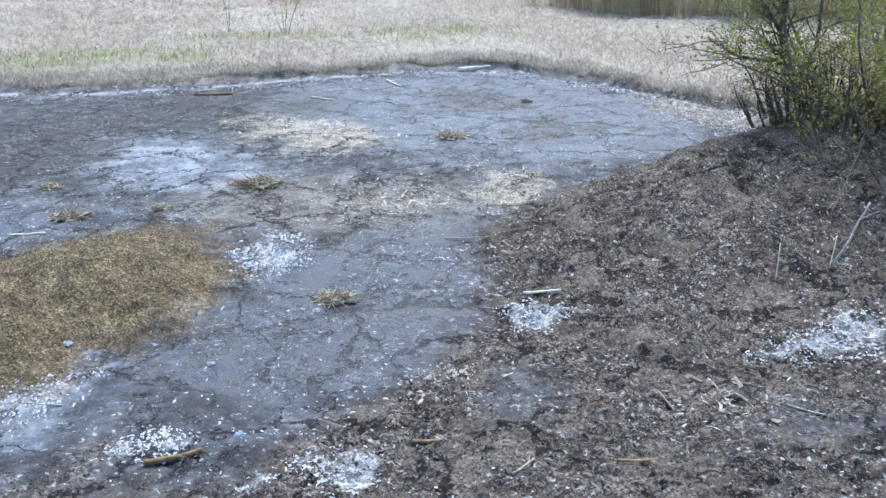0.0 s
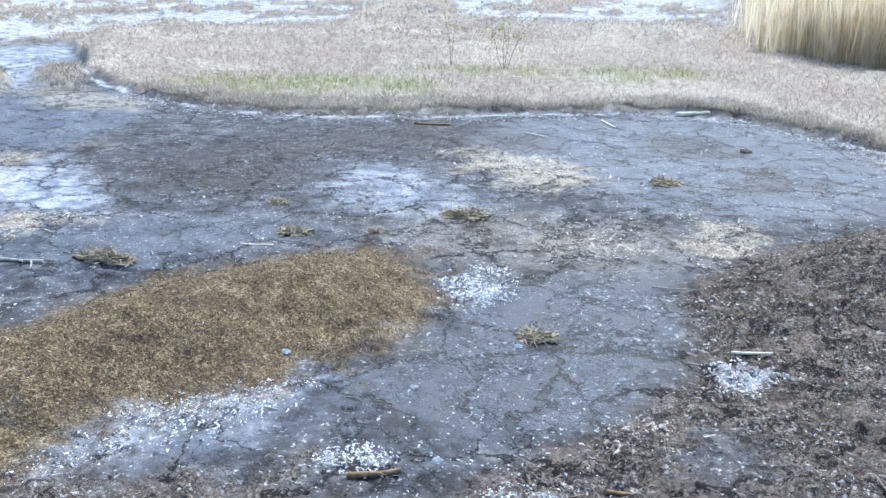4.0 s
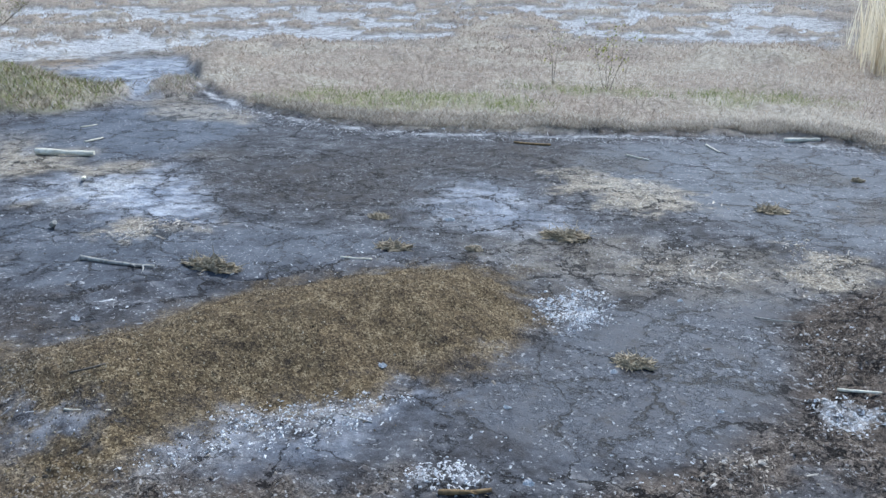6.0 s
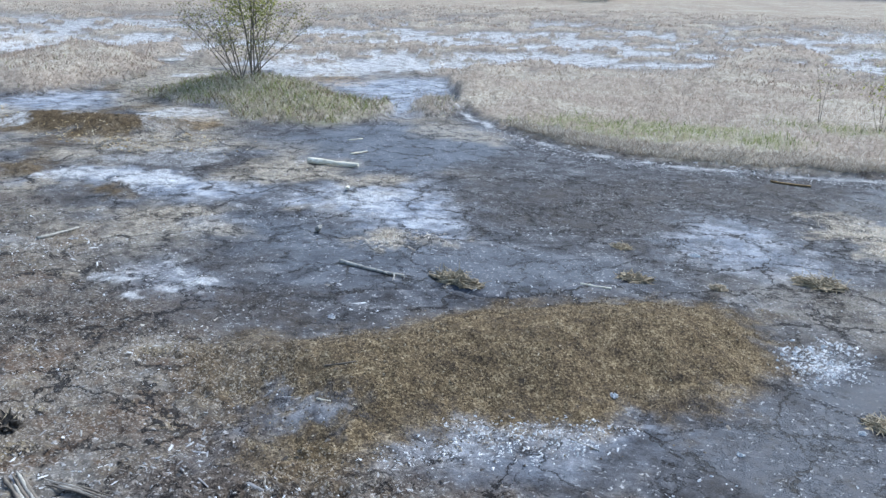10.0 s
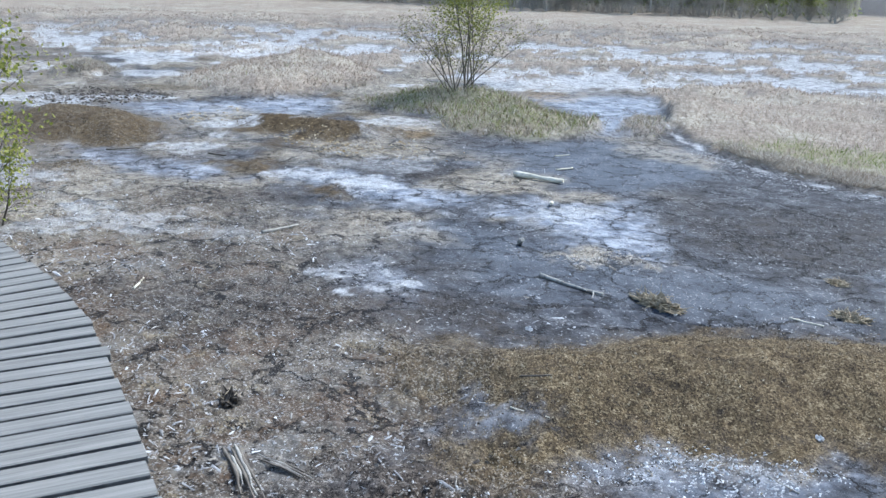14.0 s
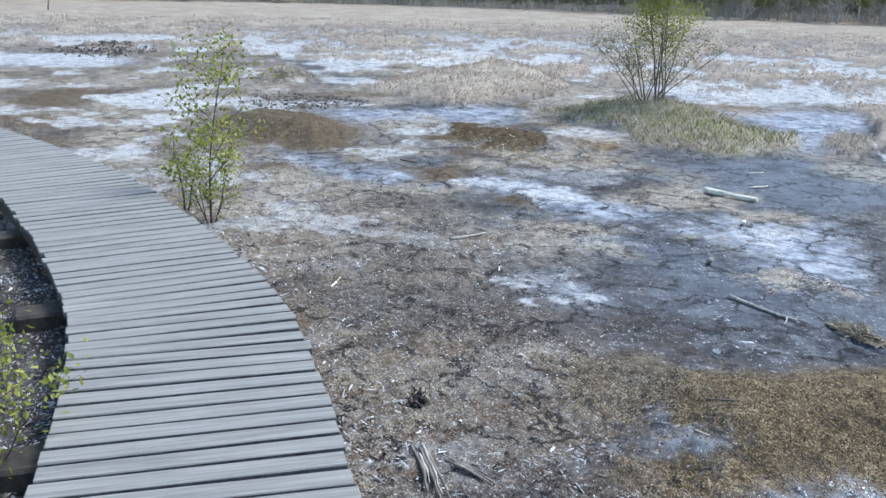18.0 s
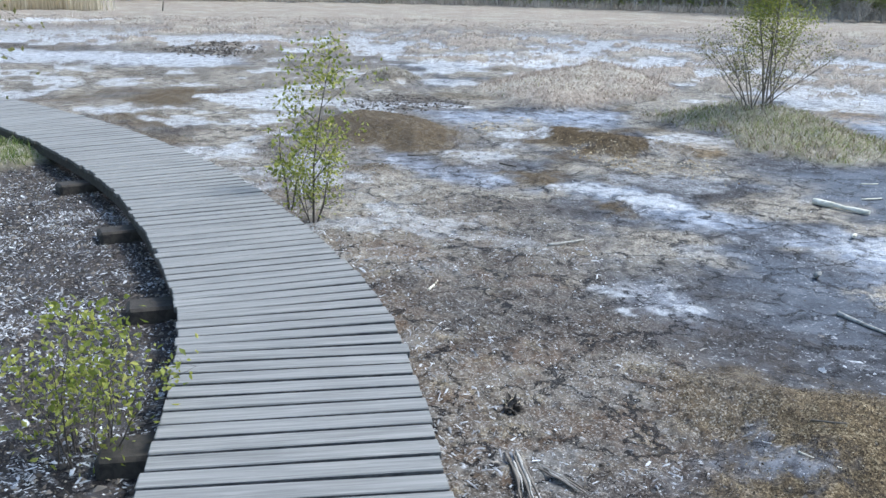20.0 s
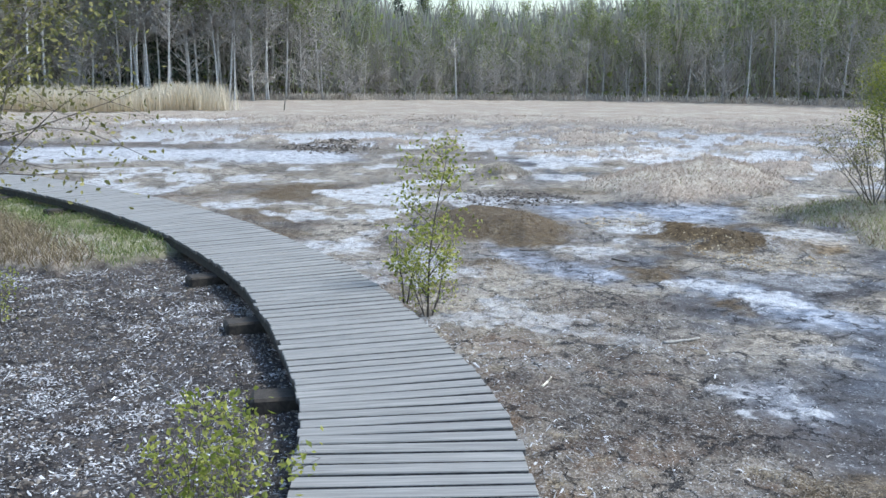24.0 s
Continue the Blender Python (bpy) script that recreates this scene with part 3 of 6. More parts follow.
def ground_material():
    n = Nodes("salt_mud_ground")
    fine, mid, low = n.noise(70, 5, 0.72), n.noise(11, 6, 0.68), n.noise(1.3, 4, 0.6)
    warp = n.add("ShaderNodeVectorMath", operation="ADD")
    wob = n.add("ShaderNodeTexNoise")
    n.put(wob.inputs["Vector"], n.pos)
    wob.inputs["Scale"].default_value, wob.inputs["Detail"].default_value, wob.inputs["Roughness"].default_value = 3.0, 6.0, 0.68
    half = n.add("ShaderNodeVectorMath", operation="SCALE")
    n.put(half.inputs[0], wob.outputs["Color"])
    half.inputs["Scale"].default_value = 0.62
    n.put(warp.inputs[0], n.pos)
    n.put(warp.inputs[1], half.outputs[0])
    warped = warp.outputs[0]
    a = {k: n.attr(k) for k in GROUND_LAYERS}
    # grey mud, blotched at several sizes
    blot, streak = n.noise(2.6, 7, 0.72), n.noise(6.5, 8, 0.78)
    mud = n.ramp(n.math("MULTIPLY_ADD", blot, 0.5, n.math("MULTIPLY", streak, 0.5)),
                 [(0.38, (0.017, 0.016, 0.018)), (0.46, (0.046, 0.046, 0.052)), (0.53, (0.086, 0.090, 0.104)), (0.62, (0.20, 0.20, 0.21))])
    # smooth mud; its blue also holds the sky's sheen, put into the colour
    sheen_mud = n.mix(n.span(streak, 0.36, 0.45), (0.026, 0.029, 0.037), n.mix(n.span(blot, 0.38, 0.60), (0.058, 0.069, 0.093), (0.100, 0.115, 0.146)))
    mud = n.mix(n.math("MULTIPLY", a["pond"], 0.85), mud, sheen_mud)
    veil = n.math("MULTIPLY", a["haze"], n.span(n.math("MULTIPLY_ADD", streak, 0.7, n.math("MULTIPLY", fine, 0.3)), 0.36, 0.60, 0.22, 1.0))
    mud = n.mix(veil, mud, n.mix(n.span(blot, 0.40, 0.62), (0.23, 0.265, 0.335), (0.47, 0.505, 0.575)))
    cells = n.voronoi(120, "F1", "Color")
    grain = n.add("ShaderNodeSeparateColor")
    n.put(grain.inputs[0], cells)
    rnd = grain.outputs[0]
    # litter soil beside the boardwalk
    soil = n.ramp(n.math("MULTIPLY_ADD", streak, 0.6, n.math("MULTIPLY_ADD", rnd, 0.12, n.math("MULTIPLY", fine, 0.28))), [(0.34, (0.028, 0.022, 0.018)), (0.45, (0.094, 0.077, 0.060)), (0.56, (0.20, 0.170, 0.136)), (0.68, (0.40, 0.36, 0.305))])
    bare = n.span(n.noise(1.15, 7, 0.72), 0.50, 0.58)
    soil = n.mix(n.math("MULTIPLY", bare, 0.55), soil, n.mix(n.span(mid, 0.3, 0.7), (0.10, 0.099, 0.098), (0.27, 0.264, 0.254)))
    russet = n.math("MULTIPLY", n.span(n.noise(1.7, 7, 0.75), 0.475, 0.55), n.span(mid, 0.35, 0.6, 0.4, 1.0))
    soil = n.mix(n.math("MULTIPLY", russet, 0.85), soil, n.mix(n.span(fine, 0.3, 0.7), (0.034, 0.021, 0.013), (0.18, 0.115, 0.068)))
    olive = n.math("MULTIPLY", n.span(n.noise(3.3, 7, 0.75), 0.53, 0.62), n.span(rnd, 0.2, 0.7))
    soil = n.mix(n.math("MULTIPLY", olive, 0.7), soil, (0.30, 0.245, 0.15))
    col = n.mix(n.math("MULTIPLY", a["chips"], 0.95), mud, soil)
    tan = n.ramp(rnd, [(0.0, (0.14, 0.118, 0.092)), (0.55, (0.31, 0.272, 0.212)), (1.0, (0.62, 0.57, 0.47))])
    col = n.mix(n.math("MULTIPLY", a["tan"], n.span(streak, 0.38, 0.56, 0.10, 0.9)), col, tan)
    peat = n.ramp(n.math("MULTIPLY_ADD", fine, 0.45, n.math("MULTIPLY_ADD", rnd, 0.2, n.math("MULTIPLY", streak, 0.35))),
                  [(0.37, (0.020, 0.016, 0.014)), (0.45, (0.088, 0.072, 0.061)), (0.55, (0.18, 0.150, 0.127)), (0.66, (0.34, 0.302, 0.262))])
    peat = n.mix(n.span(n.noise(1.4, 6, 0.7), 0.44, 0.60, 0.0, 0.55), peat, n.mix(n.span(mid, 0.3, 0.7), (0.052, 0.041, 0.034), (0.155, 0.124, 0.10)))
    col = n.mix(n.math("MULTIPLY", a["peat"], n.span(streak, 0.3, 0.55, 0.65, 1.0)), col, peat)
    brown = n.ramp(n.math("MULTIPLY_ADD", rnd, 0.22, n.math("MULTIPLY_ADD", fine, 0.33, n.math("MULTIPLY", streak, 0.45))),
                   [(0.34, (0.030, 0.022, 0.015)), (0.45, (0.090, 0.066, 0.040)), (0.56, (0.18, 0.136, 0.080)), (0.68, (0.40, 0.33, 0.22))])
    col = n.mix(n.math("MULTIPLY", a["brown"], n.span(streak, 0.3, 0.5, 0.7, 1.0)), col, brown)
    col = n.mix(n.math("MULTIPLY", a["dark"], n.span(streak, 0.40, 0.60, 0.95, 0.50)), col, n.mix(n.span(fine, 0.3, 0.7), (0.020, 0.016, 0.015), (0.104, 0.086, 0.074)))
    col = n.mix(n.math("MULTIPLY", a["crust"], n.span(streak, 0.42, 0.64, 0.95, 0.45)), col, n.mix(n.span(n.math("MULTIPLY_ADD", fine, 0.5, n.math("MULTIPLY", mid, 0.5)), 0.38, 0.62), (0.022, 0.015, 0.010), (0.15, 0.108, 0.060)))
    col = n.mix(n.math("MULTIPLY", a["ochre"], n.span(streak, 0.40, 0.58, 0.1, 0.65)), col, (0.34, 0.235, 0.12))
    # pale flecks where litter lies
    fleck = n.math("MULTIPLY", n.span(rnd, 0.82, 0.88), n.span(n.math("ADD", a["chips"], n.math("MULTIPLY", mid, 0.5)), 0.45, 0.95))
    col = n.mix(n.math("MULTIPLY", fleck, 0.4), col, (0.46, 0.44, 0.41))
    # meadow soil
    straw = n.mix(n.span(mid, 0.3, 0.7), (0.28, 0.25, 0.20), (0.56, 0.515, 0.44))
    straw = n.mix(n.span(n.noise(0.45, 6, 0.65), 0.38, 0.56, 0.1, 0.75), straw, n.mix(n.span(mid, 0.3, 0.7), (0.20, 0.162, 0.132), (0.42, 0.355, 0.30)))
    straw = n.mix(n.math("MULTIPLY", a["green"], n.span(streak, 0.35, 0.6, 0.1, 0.7)), straw, (0.19, 0.205, 0.075))
    col = n.mix(a["grass"], col, straw)
    # cracks in the drying mud, and between the clods of the peat
    edge = n.voronoi(1.9, "DISTANCE_TO_EDGE", "Distance", warped)
    edge2 = n.voronoi(5.0, "DISTANCE_TO_EDGE", "Distance", warped)
    edge3 = n.voronoi(13.0, "DISTANCE_TO_EDGE", "Distance", warped)
    wide = n.span(n.noise(2.3, 3), 0.40, 0.65, 0.35, 1.0)
    open1 = n.math("MULTIPLY", n.span(n.math("DIVIDE", edge, wide), 0.022, 0.042, 1.0, 0.0), n.span(n.noise(1.5, 3), 0.38, 0.45))
    open2 = n.math("MULTIPLY", n.span(n.math("DIVIDE", edge2, wide), 0.020, 0.048, 1.0, 0.0), n.span(n.noise(2.1, 3), 0.50, 0.57))
    clods = n.math("MAXIMUM", n.math("MULTIPLY", a["peat"], 1.0), n.math("MULTIPLY", a["dark"], 0.7))
    open3 = n.math("MULTIPLY", n.math("MULTIPLY", n.span(edge3, 0.02, 0.10, 1.0, 0.0), n.span(n.noise(2.6, 4), 0.42, 0.52)), clods)
    firm = n.math("SUBTRACT", 1.0, n.math("MAXIMUM", a["grass"], n.math("MULTIPLY", a["brown"], 0.75)))
    crack = n.math("MULTIPLY", n.math("MAXIMUM", n.math("MAXIMUM", open1, n.math("MULTIPLY", open2, 0.9)), n.math("MULTIPLY", open3, 0.85)), firm, clamp=True)
    col = n.mix(n.math("MULTIPLY", crack, 0.92), col, (0.012, 0.011, 0.012))
    # salt crust in broken flecks
    broken = n.math("MULTIPLY_ADD", n.noise(24, 6, 0.8), 0.55, n.math("MULTIPLY", n.noise(5.5, 6, 0.72), 0.45))
    film = n.math("MULTIPLY", n.span(a["salt"], 0.40, 1.0, 0.0, 0.8), n.span(n.math("MULTIPLY_ADD", streak, 0.65, n.math("MULTIPLY", blot, 0.35)), 0.40, 0.58, 0.05, 1.0))
    col = n.mix(film, col, n.mix(fine, (0.47, 0.49, 0.53), (0.74, 0.755, 0.78)))
    salt = n.math("MULTIPLY", n.span(n.math("MULTIPLY_ADD", a["salt"], 0.20, broken), 0.66, 0.78), n.span(a["salt"], 0.03, 0.4))
    speck = n.math("MULTIPLY", n.math("MULTIPLY", n.span(n.noise(34, 4, 0.62), 0.585, 0.65), n.span(blot, 0.38, 0.58, 0.10, 1.0)),
                   n.math("SUBTRACT", 1.0, n.math("MAXIMUM", a["grass"], a["brown"])))
    salt = n.math("MAXIMUM", salt, n.math("MULTIPLY", speck, 0.6))
    salt = n.math("MULTIPLY", salt, n.math("SUBTRACT", 1.0, n.math("MULTIPLY", crack, 0.8)))
    col = n.mix(salt, col, n.mix(fine, (0.58, 0.595, 0.62), (0.88, 0.89, 0.91)))
    wet = n.math("SUBTRACT", 1.0, n.math("MAXIMUM", n.math("MAXIMUM", a["grass"], a["peat"]), n.math("MAXIMUM", a["brown"], salt)), clamp=True)
    rough = n.span(n.math("MULTIPLY", wet, n.span(low, 0.2, 0.7, 1.0, 0.7)), 0.0, 1.0, 0.95, n.span(a["pond"], 0.0, 1.0, 0.65, 0.50))
    height_sum = n.math("ADD", n.math("MULTIPLY", fine, n.span(a["pond"], 0.0, 1.0, 0.6, 0.15)), n.math("MULTIPLY", n.math("ADD", rnd, n.math("MULTIPLY", mid, 1.6)), n.math("SUBTRACT", 1.05, wet)))
    height_sum = n.math("SUBTRACT", height_sum, n.math("MULTIPLY", crack, 2.2))
    return n.done(col, rough, height_sum, 0.75, 0.014, Specular_IOR_Level=n.span(a["pond"], 0.0, 1.0, 0.12, 0.20))


def island_material(name, stops, rough=0.85, through_light=0.0, grime=0.3):
    n = Nodes(name)
    col = n.ramp(n.island(), stops)
    col = n.mix(n.span(n.noise(40, 3), 0.35, 0.7, 0.0, grime), col, (0.06, 0.05, 0.04))
    mat = n.done(col, rough)
    if through_light:
        thin = n.add("ShaderNodeBsdfTranslucent")
        n.put(thin.inputs["Color"], col)
        both = n.add("ShaderNodeMixShader")
        both.inputs[0].default_value = through_light
        n.put(both.inputs[1], n.bsdf.outputs[0])
        n.put(both.inputs[2], thin.outputs[0])
        n.put(n.tree.nodes["Material Output"].inputs[0], both.outputs[0])
    return mat


def plank_material():
    n = Nodes("weathered_plank")
    stretch = n.add("ShaderNodeMapping")
    n.put(stretch.inputs["Vector"], n.pos)
    stretch.inputs["Scale"].default_value = (60.0, 1.6, 60.0)
    n.put(stretch.inputs["Location"], (0.0, 0.0, 0.0))
    shift = n.add("ShaderNodeVectorMath", operation="ADD")
    n.put(shift.inputs[0], stretch.outputs[0])
    own = n.math("MULTIPLY", n.own(), 40.0)
    comb = n.add("ShaderNodeCombineXYZ")
    n.put(comb.inputs[0], own)
    n.put(comb.inputs[1], own)
    n.put(shift.inputs[1], comb.outputs[0])
    grain = n.noise(1.0, 6, 0.7, shift.outputs[0], 0.6)
    big = n.noise(2.0, 3, 0.5)
    col = n.ramp(grain, [(0.28, (0.098, 0.098, 0.093)), (0.5, (0.218, 0.215, 0.205)), (0.72, (0.352, 0.343, 0.324))])
    col = n.mix(n.math("MULTIPLY", n.own(), 0.3), col, (0.197, 0.199, 0.196))
    col = n.mix(n.span(big, 0.55, 0.75, 0.0, 0.35), col, (0.18, 0.17, 0.155))
    return n.done(col, 0.72, grain, 0.35, 0.004)


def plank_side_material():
    n = Nodes("gap_shade_plank_side")
    # Darker than the top faces: the shade of the gaps is in this colour.
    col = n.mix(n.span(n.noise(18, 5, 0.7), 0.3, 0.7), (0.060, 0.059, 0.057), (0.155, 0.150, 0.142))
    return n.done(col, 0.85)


def wood_material(name, dark, light, scale=14):
    n = Nodes(name)
    grain = n.noise(scale, 6, 0.7, None, 1.2)
    col = n.mix(n.span(grain, 0.3, 0.7), dark, light)
    return n.done(col, 0.8, grain, 0.5, 0.006)


M_GROUND = ground_material()
M_PALE = island_material("pale_chip", [(0.0, (0.075, 0.060, 0.046)), (0.5, (0.20, 0.172, 0.142)), (0.82, (0.32, 0.29, 0.25)), (1.0, (0.64, 0.61, 0.56))])
M_FLAKE = island_material("white_flake", [(0.0, (0.25, 0.25, 0.26)), (0.6, (0.45, 0.46, 0.48)), (1.0, (0.75, 0.76, 0.78))])
M_CLOD = island_material("peat_clod", [(0.0, (0.040, 0.034, 0.029)), (0.6, (0.125, 0.105, 0.088)), (1.0, (0.30, 0.265, 0.225))])
M_GRAIN = island_material("golden_brown_crumb", [(0.0, (0.036, 0.026, 0.016)), (0.5, (0.115, 0.084, 0.047)), (0.85, (0.27, 0.205, 0.11)), (1.0, (0.60, 0.53, 0.40))])
M_CRUST = island_material("brown_crust_crumb", [(0.0, (0.055, 0.038, 0.021)), (0.6, (0.15, 0.108, 0.058)), (1.0, (0.34, 0.26, 0.15))])
M_OCHRE = island_material("ochre_crumb", [(0.0, (0.26, 0.17, 0.07)), (0.5, (0.50, 0.38, 0.20)), (1.0, (0.78, 0.70, 0.52))])
M_STRAW = island_material("dry_straw", [(0.0, (0.32, 0.28, 0.23)), (0.5, (0.60, 0.54, 0.47)), (1.0, (0.84, 0.79, 0.72))], 0.9, 0.4, 0.05)
M_SEDGE_BROWN = island_material("brown_sedge", [(0.0, (0.23, 0.18, 0.145)), (0.6, (0.42, 0.345, 0.285)), (1.0, (0.62, 0.55, 0.47))], 0.9, 0.35, 0.05)
M_BANK = island_material("dark_matted_straw", [(0.0, (0.28, 0.245, 0.20)), (0.6, (0.50, 0.45, 0.38)), (1.0, (0.74, 0.69, 0.61))], 0.9, 0.15, 0.05)
M_SEDGE = island_material("fresh_sedge", [(0.0, (0.10, 0.14, 0.03)), (0.6, (0.21, 0.265, 0.07)), (1.0, (0.38, 0.39, 0.16))], 0.8, 0.3, 0.05)
M_SWARD = island_material("green_sward", [(0.0, (0.07, 0.115, 0.022)), (0.6, (0.14, 0.21, 0.045)), (1.0, (0.33, 0.33, 0.14))], 0.8, 0.2)
M_HERB = island_material("dead_herb", [(0.0, (0.11, 0.085, 0.05)), (0.6, (0.24, 0.19, 0.11)), (1.0, (0.42, 0.35, 0.22))], 0.85, 0.2)
M_REED = island_material("dry_reed", [(0.0, (0.50, 0.43, 0.31)), (0.5, (0.71, 0.64, 0.50)), (1.0, (0.86, 0.81, 0.69))], 0.85, 0.75, 0.05)
M_LEAF = island_material("young_leaf", [(0.0, (0.16, 0.20, 0.03)), (0.5, (0.32, 0.36, 0.06)), (1.0, (0.52, 0.50, 0.12))], 0.6, 0.45)
M_LEAF_DULL = island_material("far_spring_leaf", [(0.0, (0.17, 0.205, 0.08)), (0.6, (0.28, 0.335, 0.115)), (1.0, (0.44, 0.49, 0.17))], 0.8, 0.5)
M_LEAF_BUSH = island_material("bush_leaf", [(0.0, (0.14, 0.16, 0.035)), (0.5, (0.28, 0.30, 0.06)), (1.0, (0.50, 0.46, 0.12))], 0.6, 0.4)
M_LEAF_OLD = island_material("olive_leaf", [(0.0, (0.13, 0.13, 0.045)), (0.5, (0.25, 0.25, 0.08)), (1.0, (0.42, 0.38, 0.13))], 0.7, 0.4)
# needle, wood, grey bark and birch colours are raised to hold aerial haze
M_NEEDLE = island_material("conifer_needle", [(0.0, (0.06, 0.085, 0.06)), (1.0, (0.13, 0.165, 0.11))], 0.8)
M_WOOD = island_material("wood_depth", [(0.0, (0.28, 0.265, 0.245)), (0.6, (0.42, 0.405, 0.36)), (1.0, (0.52, 0.55, 0.36))], 0.9, 0.45, 0.1)
M_PLANK = plank_material()
M_PLANK_SIDE = plank_side_material()
M_BEAM = wood_material("dark_beam", (0.018, 0.015, 0.012), (0.06, 0.05, 0.04))
M_DRIFT = wood_material("bleached_wood", (0.52, 0.47, 0.37), (0.88, 0.84, 0.73), 20)
M_DRIFT_GREY = wood_material("grey_driftwood", (0.20, 0.19, 0.17), (0.50, 0.48, 0.44), 22)
M_STICK = wood_material("brown_stick", (0.12, 0.075, 0.035), (0.34, 0.23, 0.11), 22)
M_BARK = wood_material("dark_bark", (0.04, 0.032, 0.026), (0.13, 0.11, 0.09), 18)
M_BARK_GREY = wood_material("grey_bark", (0.33, 0.305, 0.28), (0.54, 0.51, 0.47), 6)
M_LUMP = wood_material("matted_root", (0.17, 0.135, 0.09), (0.46, 0.38, 0.26), 45)
M_TUFT = wood_material("dull_straw", (0.22, 0.18, 0.12), (0.52, 0.45, 0.33), 30)
M_SALT = wood_material("salt_crust", (0.45, 0.46, 0.48), (0.85, 0.86, 0.88), 40)
M_BARK_MID = wood_material("brown_bark", (0.09, 0.078, 0.065), (0.22, 0.19, 0.16), 12)
M_BIRCH = wood_material("birch_bark", (0.40, 0.385, 0.37), (0.78, 0.77, 0.74), 3)

# ---- mesh helpers ----


def raw_mesh(name, verts, faces, material, smooth_shade=False):
    """A mesh from arrays of corners and of equal-sided faces."""
    me = bpy.data.meshes.new(name)
    verts, faces = np.asarray(verts, np.float32), np.asarray(faces, np.int32)
    k = faces.shape[1]
    me.vertices.add(len(verts))
    me.vertices.foreach_set("co", verts.ravel())
    me.loops.add(faces.size)
    me.loops.foreach_set("vertex_index", faces.ravel())
    me.polygons.add(len(faces))
    me.polygons.foreach_set("loop_start", np.arange(0, faces.size, k, dtype=np.int32))
    me.polygons.foreach_set("use_smooth", np.full(len(faces), smooth_shade))
    me.materials.append(material)
    me.update(calc_edges=True)
    me.validate()
    return me


def part(name, mesh, parent, m=None, label=""):
    ob = new(name, mesh)
    ob.parent = parent
    if m is not None:
        ob.matrix_basis = m
    return tagged(ob, label)


def thing(name, label, category, m=None, group="", kind=""):
    ob = new(name)
    ob.empty_display_size = 0.1
    if m is not None:
        ob.matrix_basis = m
    return tagged(ob, label, category, group, kind)


rng = np.random.default_rng(4)

# ---- ground: one sheet to the horizon ----


def build_ground():
    inner = np.concatenate([np.linspace(0.05, 1.6, 12), 1.0 / np.linspace(1 / 1.7, 1 / 60.0, 520), np.geomspace(64, 2500, 40)])
    seen = np.radians(np.arange(-32, 106, 0.16))
    rest = np.radians(np.arange(107, 327, 2.5))
    ang = np.concatenate([seen, rest])
    na, nr = len(ang), len(inner)
    r, t = np.meshgrid(inner, ang, indexing="ij")
    x, y = -0.3 - r * np.sin(t), r * np.cos(t)
    x, y = x.ravel(), y.ravel()
    m = masks(x, y)
    z = height(x, y, m)
    i, j = np.meshgrid(np.arange(nr - 1), np.arange(na), indexing="ij")
    jn = (j + 1) % na
    quads = np.stack([i * na + j, (i + 1) * na + j, (i + 1) * na + jn, i * na + jn], -1).reshape(-1, 4)[:, ::-1]
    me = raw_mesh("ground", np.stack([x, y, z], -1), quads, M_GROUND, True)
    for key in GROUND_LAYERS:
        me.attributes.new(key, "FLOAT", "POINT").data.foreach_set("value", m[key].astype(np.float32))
    tagged(new("ground", me), "cracked grey salt mud with white crusts, peat and dry meadow", "ground", kind="structure")


build_ground()


def spread(count, r0, r1, a0, a1, power=1.0):
    """Places on a ring sector, denser near its middle."""
    r = r0 + (r1 - r0) * rng.random(count) ** power
    t = np.radians(a0 + (a1 - a0) * rng.random(count))
    return -0.3 - r * np.sin(t), r * np.cos(t)


def on_deck(x, y):
    return (np.abs(y - np.interp(x, WALK_X, WALK_Y)) < 0.72) & (x > -21)


def chips(name, label, x, y, size, flat, material, longer=2.5):
    """Many small broken pieces lying on the ground, in one mesh."""
    n = len(x)
    z = height(x, y)
    s = size * np.exp(0.45 * np.clip(rng.standard_normal(n), -2.0, 1.7))
    half = np.stack([s * (1 + (longer - 1) * rng.random(n) ** 2), s * (0.5 + 0.4 * rng.random(n)), s * flat * (0.6 + 0.8 * rng.random(n))], -1) / 2
    base = np.array([(-1, -0.8, -1), (1, -0.9, -0.8), (0.9, 1, -0.9), (-0.9, 0.8, -1), (0.1, 0.1, 1)], float)
    v = base[None] * half[:, None] * (0.7 + 0.6 * rng.random((n, 5, 3)))
    yaw, tip, tip2 = rng.random(n) * 6.28, 0.35 * rng.standard_normal(n), 0.35 * rng.standard_normal(n)
    v[..., 2] += v[..., 0] * np.tan(np.clip(tip, -0.5, 0.5))[:, None] + v[..., 1] * np.tan(np.clip(tip2, -0.5, 0.5))[:, None]
    c, q = np.cos(yaw)[:, None], np.sin(yaw)[:, None]
    vx, vy = v[..., 0] * c - v[..., 1] * q, v[..., 0] * q + v[..., 1] * c
    v = np.stack([vx + x[:, None], vy + y[:, None], v[..., 2] + (z + half[:, 2] * 0.7)[:, None]], -1)
    tri = np.array([(0, 1, 4), (1, 2, 4), (2, 3, 4), (3, 0, 4)])
    f = (tri[None] + 5 * np.arange(n)[:, None, None]).reshape(-1, 3)
    tagged(new(name, raw_mesh(name, v.reshape(-1, 3), f, material)), label, "litter", kind="stuff")


